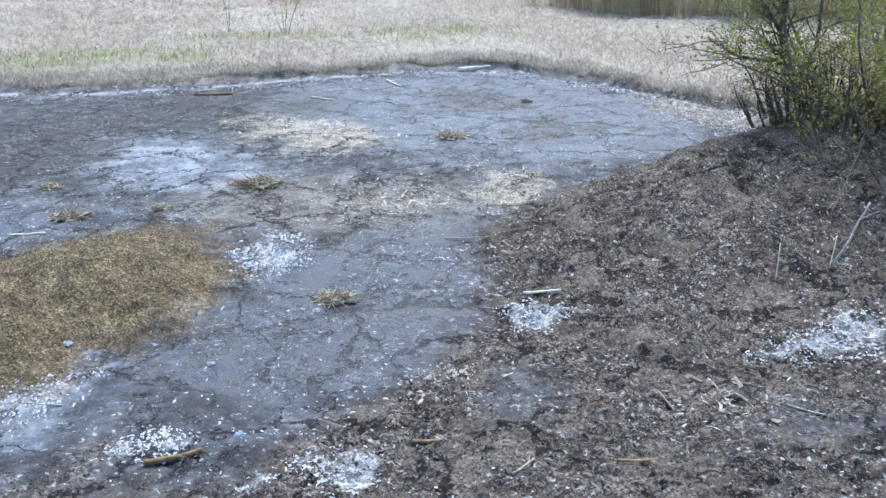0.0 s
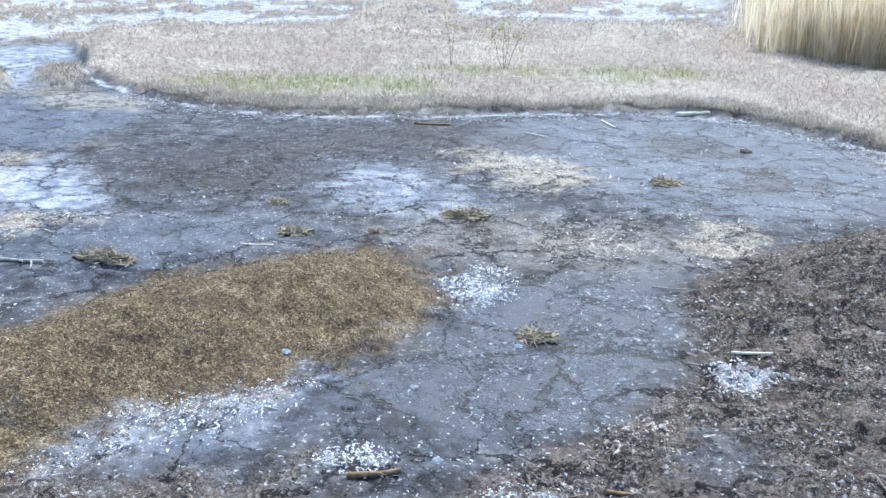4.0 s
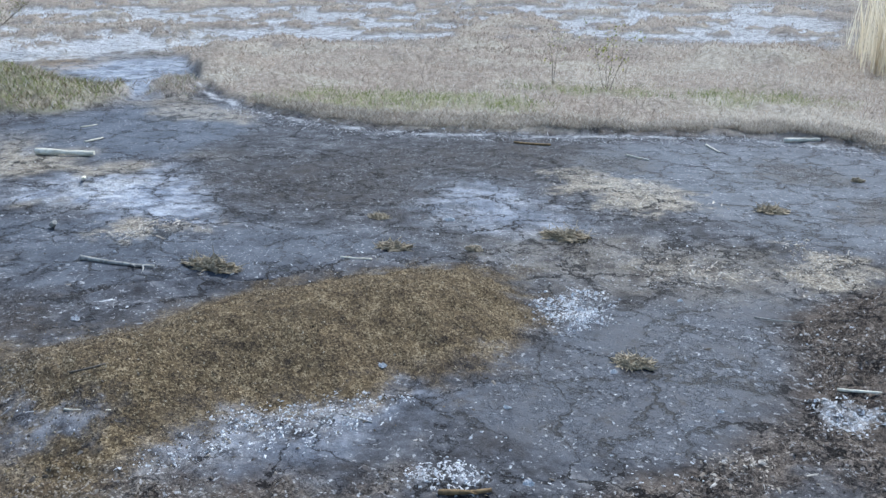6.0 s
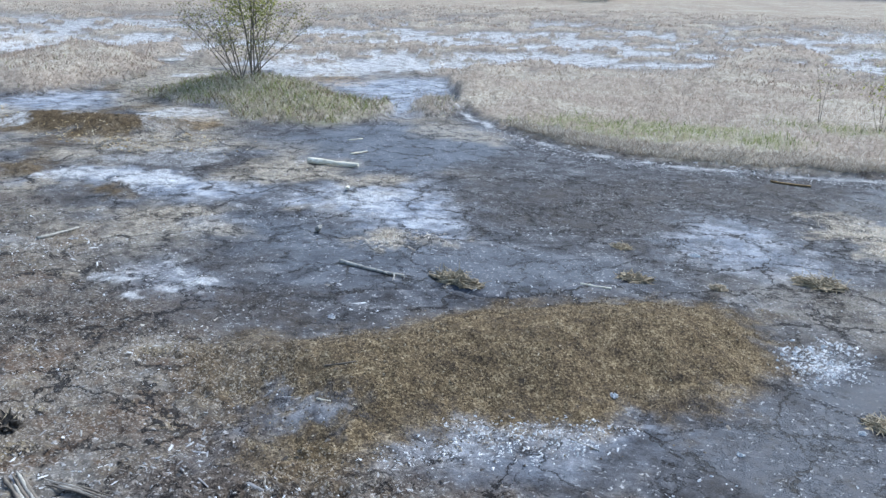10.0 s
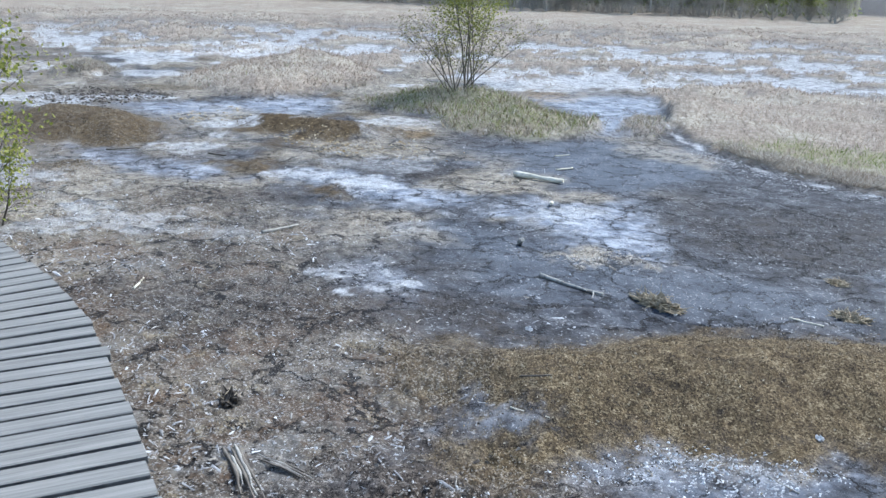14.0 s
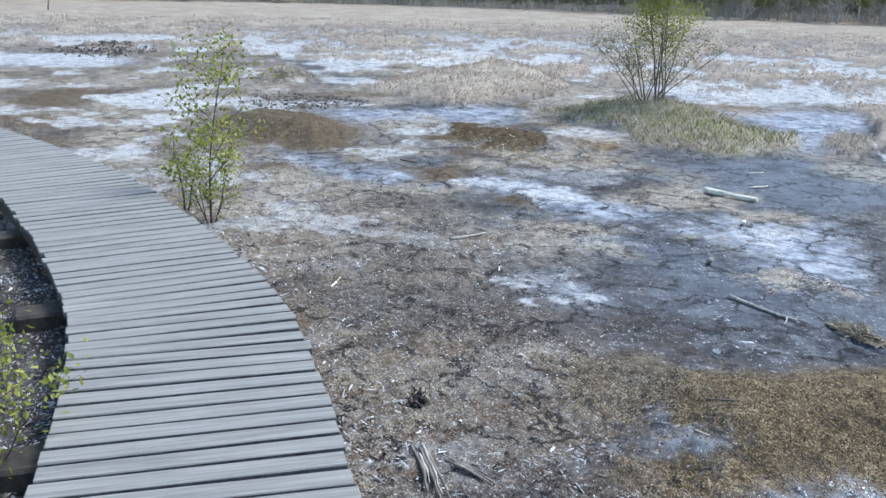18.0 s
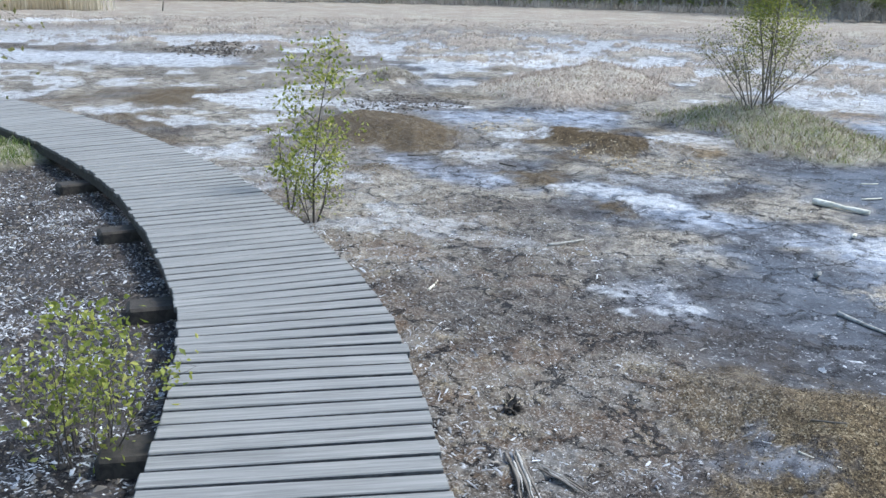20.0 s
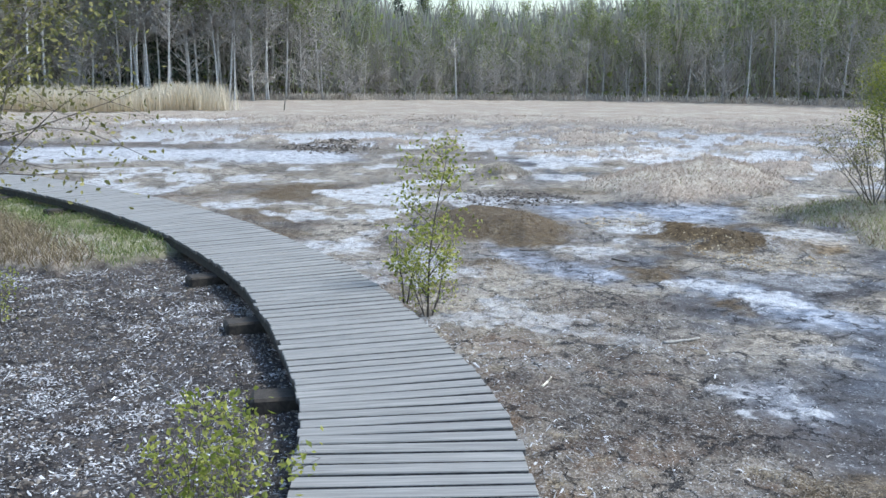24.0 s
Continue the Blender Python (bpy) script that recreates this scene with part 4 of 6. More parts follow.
def litter():
    x, y = spread(220000, 1.9, 15, -30, 102, 1.2)
    m = masks(x, y)
    roll = rng.random(len(x))
    clump = smooth(-0.2, 0.3, fbm(x * 3, y * 3, 133, 4)) * smooth(-0.25, 0.3, fbm(x * 0.9, y * 0.9, 137, 4))
    k = ~on_deck(x, y) & (roll < (0.24 * m["chips"] + 0.30 * m["salt"]) * (0.05 + 1.0 * clump ** 1.4) + 0.006) & (m["mound"] < 0.4) & (m["grass"] < 0.3) & ((y > np.interp(x, WALK_X, WALK_Y)) | (roll < 0.12))
    chips("pale_litter", "bleached chips of reed and bark strewn on the mud", x[k], y[k], 0.010, 0.25, M_PALE, 3.2)
    x, y = spread(190000, 1.9, 12, -30, 102, 1.2)
    m = masks(x, y)
    roll = rng.random(len(x))
    k = ~on_deck(x, y) & (roll < 0.40 * m["peat"] * (0.2 + 0.8 * smooth(-0.25, 0.3, fbm(x * 2, y * 2, 139, 4))) * (1 - 0.8 * smooth(1.9, 0.7, np.hypot(x - 2.4, (y - 6.0) * 0.9))) + 0.06 * m["chips"]) & (m["grass"] < 0.3)
    chips("peat_crumbs", "dark crumbled peat clods on the bank", x[k], y[k], 0.0105, 0.5, M_CLOD, 1.8)
    x, y = spread(230000, 3.0, 7, -5, 70, 1.0)
    m = masks(x, y)
    k = rng.random(len(x)) < m["mound"] * (0.10 + 0.62 * smooth(-0.3, 0.4, fbm(x * 4, y * 4, 205, 4)))
    chips("golden_crumbs", "golden brown crumbs covering the low mound", x[k], y[k], 0.0055, 0.6, M_GRAIN, 1.4)


def scatter_in(outline, count, spill=0.06):
    """Places strewn inside an outline and a little past it."""
    p = np.array(outline)
    x = rng.uniform(p[:, 0].min() - spill, p[:, 0].max() + spill, count)
    y = rng.uniform(p[:, 1].min() - spill, p[:, 1].max() + spill, count)
    k = smooth(-spill * 1.5, spill, reach(x, y, outline) + spill * fbm(x * 8, y * 8, 207, 3)) > rng.random(count)
    return x[k], y[k]


def salt_crumbs():
    """Crisp white crumbs of salt on the mud."""
    n = 150000
    x, y = spread(n, 2.0, 13, -30, 80, 1.2)
    m = masks(x, y)
    want = 0.60 * m["salt"] ** 1.5 * smooth(-0.5, 0.15, fbm(x * 6, y * 6, 203, 4)) + 0.09 * smooth(-0.05, 0.35, fbm(x * 1.7, y * 1.7, 201, 4)) * smooth(9, 5, np.hypot(x, y)) * (1 - 0.6 * m["dark"])
    k = (rng.random(n) < want) & ~on_deck(x, y) & (m["grass"] < 0.3) & (m["mound"] < 0.5) & (m["crust"] < 0.5)
    x, y = [x[k]], [y[k]]
    for outline in (SALT_BANK, SALT_SPILL, SALT_RING, SALT_CAKE):
        u, v = scatter_in(outline, 2600 if outline is SALT_SPILL else 900)
        x.append(u)
        y.append(v)
    chips("salt_crumbs", "crisp white crumbs of salt crust on the mud", np.concatenate(x), np.concatenate(y), 0.0085, 0.4, M_SALT, 1.8)


def salt_grains():
    """Coarse white grains lying thick at the mound's end and along its front."""
    for outline, many, size in ((SALT_HEAP, 2300, 0.011), (SALT_FRONT, 3200, 0.009)):
        x, y = scatter_in(outline, many, 0.08)
        k = smooth(-0.5, 0.25, fbm(x * 5, y * 5, 209, 4)) > rng.random(len(x))
        chips("salt_grains", "coarse white salt grains beside the low mound", x[k], y[k], size, 0.5, M_SALT, 1.8)


def reed_bits():
    """Longer bleached fragments gathered along the boardwalk's edge and in drifts."""
    n = 45000
    x, y = spread(n, 2.2, 13, 20, 80, 1.0)
    gap = y - np.interp(x, WALK_X, WALK_Y)
    drift = smooth(0.05, 0.4, fbm(x * 1.3, y * 1.3, 181, 4))
    k = (gap > 0.66) & (rng.random(n) < 0.30 * smooth(1.6, 0.6, gap) + 0.22 * drift * smooth(3.4, 1.2, gap))
    spot = smooth(0.12, 0.4, fbm(x * 2.6, y * 2.6, 183, 4)) * smooth(4.2, 2.0, gap) * smooth(-2.4, -3.2, x)
    k |= (gap > 0.66) & (rng.random(n) < 0.5 * spot) & (masks(x, y)["mound"] < 0.4)
    chips("reed_fragments", "pale broken reed and bark fragments along the boardwalk", x[k], y[k], 0.011, 0.3, M_FLAKE, 6.0)


def rim_litter():
    """Pale straw and reed bits washed up along the pan's rim and on its straw-covered bars."""
    n = 9000
    x = -7.0 + 9.6 * rng.random(n)
    y = np.interp(x, RIM_X, RIM_Y) - 0.10 - 0.35 * rng.random(n) ** 1.5 + 0.1 * rng.standard_normal(n)
    k = (field_mask(x, y) < 0.6) & (rng.random(n) < 0.35 + 0.6 * smooth(0.0, 2.0, x))
    chips("rim_litter", "pale straw washed up along the mud rim", x[k], y[k], 0.012, 0.3, M_FLAKE, 5.0)
    u, v = rng.standard_normal(5000) * 0.5, rng.standard_normal(5000) * 0.5
    chips("foreshore_straw", "bleached straw strewn between the mud and the willow", 2.2 + 0.35 * u + 0.35 * v, 8.9 - 0.8 * u + 0.25 * v, 0.013, 0.3, M_STRAW, 5.0)
    for outline in (STRAW_BAR, STRAW_NECK, STRAW_SPOT, STRAW_THIN, STRAW_BANK, STRAW_EDGE):
        x, y = scatter_in(outline, 800, 0.12)
        k = smooth(-0.4, 0.2, fbm(x * 4, y * 4, 213, 4)) > rng.random(len(x))
        chips("straw_bits", "dry straw bits lying on a tan bar in the mud", x[k], y[k], 0.012, 0.3, M_STRAW, 5.0)


def crust_crumbs():
    """Dark moss-like crumbs on the brown crusts, ochre crumbs along their edge, and rubble on the far shore."""
    for outline, many, size in ((CRUST_LONG, 5000, 0.012), (CRUST_BACK, 5000, 0.012), (CRUST_SPOT, 500, 0.010), (CRUST_KNOB, 500, 0.010), (CRUST_FAR, 1500, 0.013)):
        x, y = scatter_in(outline, many, 0.12)
        chips("crust_crumbs", "dark brown crumbs on a low crusted hummock", x, y, size, 0.35, M_CRUST, 1.5)
    for outline, many, size in ((OCHRE_TIP, 1500, 0.016), (OCHRE_CRUMB, 1800, 0.016), (SAND_SHORE, 1500, 0.015), (SAND_SPIT, 1200, 0.018)):
        x, y = scatter_in(outline, many, 0.25)
        k = smooth(-0.3, 0.3, fbm(x * 2.5, y * 2.5, 217, 4)) > rng.random(len(x))
        chips("ochre_crumbs", "yellow and cream crumbs beside the brown crust", x[k], y[k], size, 0.5, M_OCHRE, 1.6)
    x, y = scatter_in(DARK_RUBBLE, 1600, 0.3)
    chips("rubble", "dark peat rubble on the far mud", x, y, 0.035, 0.4, M_CLOD, 1.8)
    x, y = scatter_in(DARK_ISLAND, 1600, 0.4)
    chips("rubble", "dark peat rubble on the far mud", x, y, 0.07, 0.5, M_CLOD, 1.8)


def flakes_left():
    """White salt flakes and dark clods on the ground on the far side of the boardwalk."""
    n = 170000
    x, y = -2.5 - 10.5 * rng.random(n), 0.7 - 4.5 * rng.random(n)
    m = masks(x, y)
    off = (y < np.interp(x, WALK_X, WALK_Y) - 0.50) & (m["grass"] < 0.3)
    bunch = smooth(-0.05, 0.35, fbm(x * 3.2, y * 3.2, 171, 5)) * smooth(-0.5, 0.2, fbm(x * 0.8, y * 0.8, 173, 3))
    k = off & (rng.random(n) < 0.12 + 0.8 * bunch)
    chips("salt_flakes", "white flakes strewn over dark peat beside the boardwalk", x[k], y[k], 0.0115, 0.2, M_FLAKE, 3.6)
    k = off & (rng.random(n) < 0.16)
    chips("peat_crumbs", "dark crumbled peat beside the boardwalk", x[k], y[k], 0.017, 0.55, M_CLOD, 1.8)


def blades(name, label, x, y, tall, width, material, category="grass", lean=30.0):
    n = len(x)
    z = height(x, y)
    h = tall * (0.5 + 0.9 * rng.random(n))
    yaw, rise = rng.random(n) * 6.28, np.radians(90 - lean * (0.45 + 0.55 * rng.random(n)))
    dx, dy = np.cos(yaw), np.sin(yaw)
    w = width * (0.6 + 0.8 * rng.random(n)) / 2
    face = rng.random(n) * 6.28
    wx, wy = np.cos(face) * w, np.sin(face) * w
    out, up = h * np.cos(rise), h * np.sin(rise)
    p0 = np.stack([x, y, z - 0.02], -1)
    p1 = np.stack([x + dx * out * 0.45, y + dy * out * 0.45, z + up * 0.62], -1)
    p2 = np.stack([x + dx * out, y + dy * out, z + up * 0.9 + 0.01], -1)
    s = np.stack([wx, wy, 0 * wx], -1)
    v = np.stack([p0 - s, p0 + s, p1 + s * 0.8, p1 - s * 0.8, p2], 1)
    tri = np.array([(0, 1, 2), (0, 2, 3), (3, 2, 4)])
    f = (tri[None] + 5 * np.arange(n)[:, None, None]).reshape(-1, 3)
    tagged(new(name, raw_mesh(name, v.reshape(-1, 3), f, material)), label, category, kind="stuff")


def meadow():
    x, y = spread(420000, 8, 70, -30, 104, 1.9)
    m = masks(x, y)
    r = np.hypot(x, y)
    keep = (rng.random(len(x)) < m["grass"] ** 2) & ~on_deck(x, y)
    green = rng.random(len(x)) < 0.75 * m["green"] * np.clip(fbm(x * 2, y * 2, 3, 3) + 0.75, 0, 1)
    for lo, hi, tall, wide in ((0, 18, 0.13, 0.006), (18, 34, 0.09, 0.014), (34, 50, 0.05, 0.030)):
        ring = keep & (r >= lo) & (r < hi)
        brown = fbm(x * 0.5, y * 0.5, 211, 4) + 0.3 * rng.standard_normal(len(x)) > np.interp(x, [-12, -4, 0], [-0.38, -0.28, -0.02])
        k = ring & ~green & ~brown
        blades("dry_grass", "matted dry straw-coloured grass of the meadow", x[k], y[k], tall, wide, M_STRAW, lean=87.0)
        k = ring & ~green & brown
        blades("brown_sedge", "low brown sedge tussocks of the meadow", x[k], y[k], tall, wide, M_SEDGE_BROWN, lean=84.0)
        k = ring & green
        if k.sum() > 10:
            blades("green_grass", "fresh green sedge among dry grass", x[k], y[k], tall * 0.9, wide, M_SEDGE, lean=65.0)


def left_meadow():
    """Green sward and a brown patch of dead herbs beside the boardwalk."""
    n = 40000
    x, y = -10.5 - 9 * rng.random(n), 0.6 - 5.5 * rng.random(n)
    ok = (field_mask(x, y) < 2) & (y < np.interp(x, WALK_X, WALK_Y) - 0.62) & (masks(x, y)["grass"] > 0.5)
    brown = smooth(1.3, 1.9, np.interp(x, WALK_X, WALK_Y) - y + 0.35 * fbm(x * 1.5, y * 1.5, 191, 4)) > 0.1 + 0.9 * rng.random(n)
    k = ok & ~brown
    blades("sward", "green spring grass beside the boardwalk", x[k], y[k], 0.13, 0.008, M_SWARD, lean=80.0)
    k = ok & brown
    blades("dead_herbs", "brown dead herbs standing in the grass", x[k], y[k], 0.20, 0.009, M_HERB, lean=70.0)


def bank_grass():
    """Dark overhanging straw along the meadow's broken edge."""
    n = 30000
    x = -6.9 + 9.6 * rng.random(n)
    y = np.interp(x, RIM_X, RIM_Y) + 0.02 + 0.55 * rng.random(n) ** 1.4
    k = field_mask(x, y) > 0.5
    blades("bank_grass", "dark matted dead grass overhanging the mud edge", x[k], y[k], 0.09, 0.006, M_BANK, lean=96.0)
    for outline, share in ((ISLET, 0.26), (ISLET_STRAW, 0.03), (ISLET_FAR, 0.03), (TUSSOCK, 0.06)):
        px, py = scatter_in(outline, 2500 if outline is TUSSOCK else 9000, 0.1)
        fresh = rng.random(len(px)) < share * (0.4 + smooth(-0.2, 0.3, fbm(px * 1.5, py * 1.5, 193, 3)))
        herb = ~fresh & (rng.random(len(px)) < (0.45 if outline is ISLET else 0.0))
        for k, mat in ((~fresh & ~herb, M_BANK if outline is not ISLET_STRAW else M_SEDGE_BROWN), (herb, M_HERB), (fresh, M_SEDGE)):
            if k.sum() > 10:
                blades("islet_grass", "dull green and straw grass on a low islet", px[k], py[k], 0.13 if outline is ISLET else 0.08, 0.009, mat, lean=84.0)


def reeds():
    k = 15000
    x = 1.2 + 9 * rng.random(k) ** 1.2
    y = np.interp(x, [0.8, 1.7, 2.2, 3.1, 4.5, 8], [18.6, 17.0, 16.2, 15.2, 14.6, 14.2]) + 5 * rng.random(k) ** 1.5 + 0.5 * fbm(x * 1.2, x * 0, 161, 3)
    t = rng.random(k) < smooth(1.0, 2.7, x)
    blades("reed_bed", "stand of tall dry yellow reeds at the meadow's edge", x[t], y[t], 1.35, 0.018, M_REED, "reeds", 14.0)
    k = 16000
    x = -55.5 - 14 * rng.random(k) ** 1.3
    y = -14 + 20 * rng.random(k) + 0.02 * (x + 55)
    t = rng.random(k) < smooth(5.6, 3.2, y + 1.2 * fbm(x * 0.3, y * 0.3, 163, 3))
    for lo, hi, tall in ((-90, -3, 1.5), (-3, 1.0, 1.45), (1.0, 9, 1.75)):
        j = t & (y >= lo) & (y < hi)
        blades("far_reed_bed", "far stand of pale dry reeds before the woods", x[j], y[j], tall * 0.8, 0.045, M_REED, "reeds", 16.0)


litter()
salt_crumbs()
salt_grains()
reed_bits()
rim_litter()
flakes_left()
crust_crumbs()
meadow()
left_meadow()
bank_grass()
reeds()

# ---- boardwalk ----


def box_mesh(name, sx, sy, sz, material, bevel=0.004, jitter=0.0, seed=0):
    bm = bmesh.new()
    bmesh.ops.create_cube(bm, size=1.0)
    bmesh.ops.scale(bm, vec=(sx, sy, sz), verts=bm.verts)
    if bevel:
        bmesh.ops.bevel(bm, geom=bm.edges[:], offset=bevel, segments=1, affect="EDGES")
    rr = random.Random(seed)
    for v in bm.verts:
        v.co += Vector([rr.uniform(-jitter, jitter) for _ in range(3)])
    me = bpy.data.meshes.new(name)
    bm.to_mesh(me)
    bm.free()
    me.materials.append(material)
    return me


def sweep_mesh(name, x, y, head, side, z0, z1, thick, material):
    """A beam that follows the boardwalk at a sideways offset."""
    nx, ny = -np.sin(head), np.cos(head)
    ring = []
    for o, z in ((side - thick / 2, z0), (side + thick / 2, z0), (side + thick / 2, z1), (side - thick / 2, z1)):
        ring.append(np.stack([x + nx * o, y + ny * o, np.full_like(x, z)], -1))
    v = np.stack(ring, 1)
    n = len(x)
    f = [(4 * i + a, 4 * i + (a + 1) % 4, 4 * i + 4 + (a + 1) % 4, 4 * i + 4 + a) for i in range(n - 1) for a in range(4)]
    f += [(0, 3, 2, 1), (4 * n - 4, 4 * n - 3, 4 * n - 2, 4 * n - 1)]
    return raw_mesh(name, v.reshape(-1, 3), f, material)


def boardwalk():
    top = thing("boardwalk", "curved boardwalk of weathered grey wooden planks on dark beams", "boardwalk", kind="structure")
    x, y, head = walk_line(0.4)
    for side in (-0.54, 0.0, 0.54):
        part("beam", sweep_mesh("beam", x, y, head, side, DECK - 0.14, DECK - 0.043, 0.09, M_BEAM), top, None, "dark curved edge beam")
    sleeper = box_mesh("sleeper", 0.26, 1.44, 0.20, M_BEAM, 0.02, 0.008, 3)
    xs, ys, hs = walk_line(2.05)
    for k, (a, b, h) in enumerate(zip(xs, ys, hs)):
        part("sleeper", sleeper, top, pose(a - 0.15 * math.sin(h), b + 0.15 * math.cos(h), DECK - 0.14 - 0.10, 0, 0, math.degrees(h)), "dark squared timber sleeper")
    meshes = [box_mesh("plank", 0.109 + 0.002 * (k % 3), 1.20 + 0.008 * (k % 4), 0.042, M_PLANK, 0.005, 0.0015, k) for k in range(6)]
    # all faces but the top take the colour that holds the gap shade
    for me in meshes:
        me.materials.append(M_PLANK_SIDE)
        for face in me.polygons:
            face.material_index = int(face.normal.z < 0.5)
    xs, ys, hs = walk_line(0.136)
    rr = random.Random(2)
    for a, b, h in zip(xs, ys, hs):
        slide = rr.uniform(-0.012, 0.012)
        part("plank", rr.choice(meshes), top,
             pose(a - slide * math.sin(h), b + slide * math.cos(h), DECK - 0.021 + rr.uniform(-0.002, 0.002), rr.uniform(-0.2, 0.2), rr.uniform(-0.6, 0.6), math.degrees(h) + rr.uniform(-0.35, 0.35)))


boardwalk()

# ---- trees and shrubs ----


def tube(points, radii, sides=5):
    """Corners and faces of a tapered limb."""
    v, f = [], []
    for k, (p, r) in enumerate(zip(points, radii)):
        a = (points[min(k + 1, len(points) - 1)] - points[max(k - 1, 0)]).normalized()
        u = a.orthogonal().normalized()
        w = a.cross(u)
        for s in range(sides):
            q = 2 * math.pi * s / sides
            v.append(p + (u * math.cos(q) + w * math.sin(q)) * r)
    for k in range(len(points) - 1):
        for s in range(sides):
            f.append((k * sides + s, k * sides + (s + 1) % sides, (k + 1) * sides + (s + 1) % sides, (k + 1) * sides + s))
    return v, f


def limb(rr, start, way, length, radius, steps, wander, droop, out, tip=0.15):
    pts, way = [start.copy()], way.normalized()
    for _ in range(steps):
        way = (way + Vector((rr.gauss(0, wander), rr.gauss(0, wander), rr.gauss(0, wander) - droop))).normalized()
        pts.append(pts[-1] + way * length / steps)
    out.append((pts, [radius * (1 - (1 - tip) * k / steps) for k in range(steps + 1)]))
    return pts


def limbs_mesh(name, limbs, material, sides=5):
    v, f = [], []
    for pts, radii in limbs:
        tv, tf = tube(pts, radii, sides)
        f += [tuple(i + len(v) for i in q) for q in tf]
        v += tv
    return raw_mesh(name, np.array([tuple(p) for p in v]), f, material, True)


def leaf_mesh(name, places, size, material, rr, folds=True):
    n = len(places)
    g = np.random.default_rng(rr.randrange(1 << 30))
    p = np.array([tuple(q) for q in places])
    a = g.standard_normal((n, 3))
    a /= np.linalg.norm(a, axis=1)[:, None]
    b = np.cross(a, g.standard_normal((n, 3)))
    b /= np.linalg.norm(b, axis=1)[:, None]
    c = np.cross(a, b)
    s = size * (0.6 + 0.8 * g.random(n))[:, None]
    v = np.stack([p, p + a * s * 0.5 + b * s * 0.28 + c * s * 0.08, p + a * s, p + a * s * 0.5 - b * s * 0.28 + c * s * 0.08], 1)
    f = (np.array([(0, 1, 2), (0, 2, 3)])[None] + 4 * np.arange(n)[:, None, None]).reshape(-1, 3)
    return raw_mesh(name, v.reshape(-1, 3), f, material)


def bush(name, label, category, at, seed, stems, tall, spread_out, trunk_r, leaves, leaf_size, leaf_mat, bark, twigs=9, droop=0.0, wander=0.10, lowest=0.25, base_r=0.12, wider=1.0):
    """Several stems from one root, with side limbs, twigs and scattered leaves."""
    rr = random.Random(seed)
    root = thing(name, label, category, pose(*at))
    spots = []
    for s in range(stems):
        out = []
        a = 2 * math.pi * (s + rr.random() * 0.7) / max(stems, 1)
        lean = spread_out * rr.uniform(0.4, 1.0) if stems > 1 else spread_out * 0.15
        h = tall * rr.uniform(0.75, 1.0)
        st = Vector((math.cos(a) * base_r * rr.random(), math.sin(a) * base_r * rr.random(), -0.05))
        main = limb(rr, st, Vector((math.cos(a) * lean, math.sin(a) * lean, 1)), h, trunk_r * rr.uniform(0.6, 1), 8, wander * 0.7, 0.0, out)
        for k in range(twigs):
            q = lowest + (1 - lowest) * (k + rr.random()) / twigs
            i = min(int(q * 8), 7)
            p = main[i].lerp(main[i + 1], q * 8 - i)
            b = rr.random() * 6.28
            way = Vector((math.cos(b), math.sin(b), rr.uniform(0.25, 1.0)))
            ln = wider * h * rr.uniform(0.22, 0.45) * (1.15 - 0.75 * q)
            sub = limb(rr, p, way, ln, trunk_r * 0.35 * (1.1 - 0.7 * q), 5, wander * 1.3, droop, out, 0.25)
            for _ in range(4):
                i2 = rr.randrange(1, 5)
                b2 = rr.random() * 6.28
                tw = limb(rr, sub[i2], Vector((math.cos(b2), math.sin(b2), rr.uniform(0.0, 0.9))), ln * rr.uniform(0.25, 0.5), trunk_r * 0.13, 3, wander * 1.4, droop, out, 0.4)
                spots += [tw[1], tw[2], tw[3]]
            spots += sub[2:]
        part("stem", limbs_mesh("stem", out, bark, 6), root)
    places = []
    for _ in range(leaves):
        p = rr.choice(spots)
        sp = 0.03 + 0.02 * tall
        places.append(p + Vector((rr.gauss(0, sp), rr.gauss(0, sp), rr.gauss(0, sp))))
    if places:
        part("foliage", leaf_mesh("foliage", places, leaf_size, leaf_mat, rr), root, None, "small fresh leaves")
    return root


def ground_at(x, y):
    return float(height(np.array([x]), np.array([y]))[0])


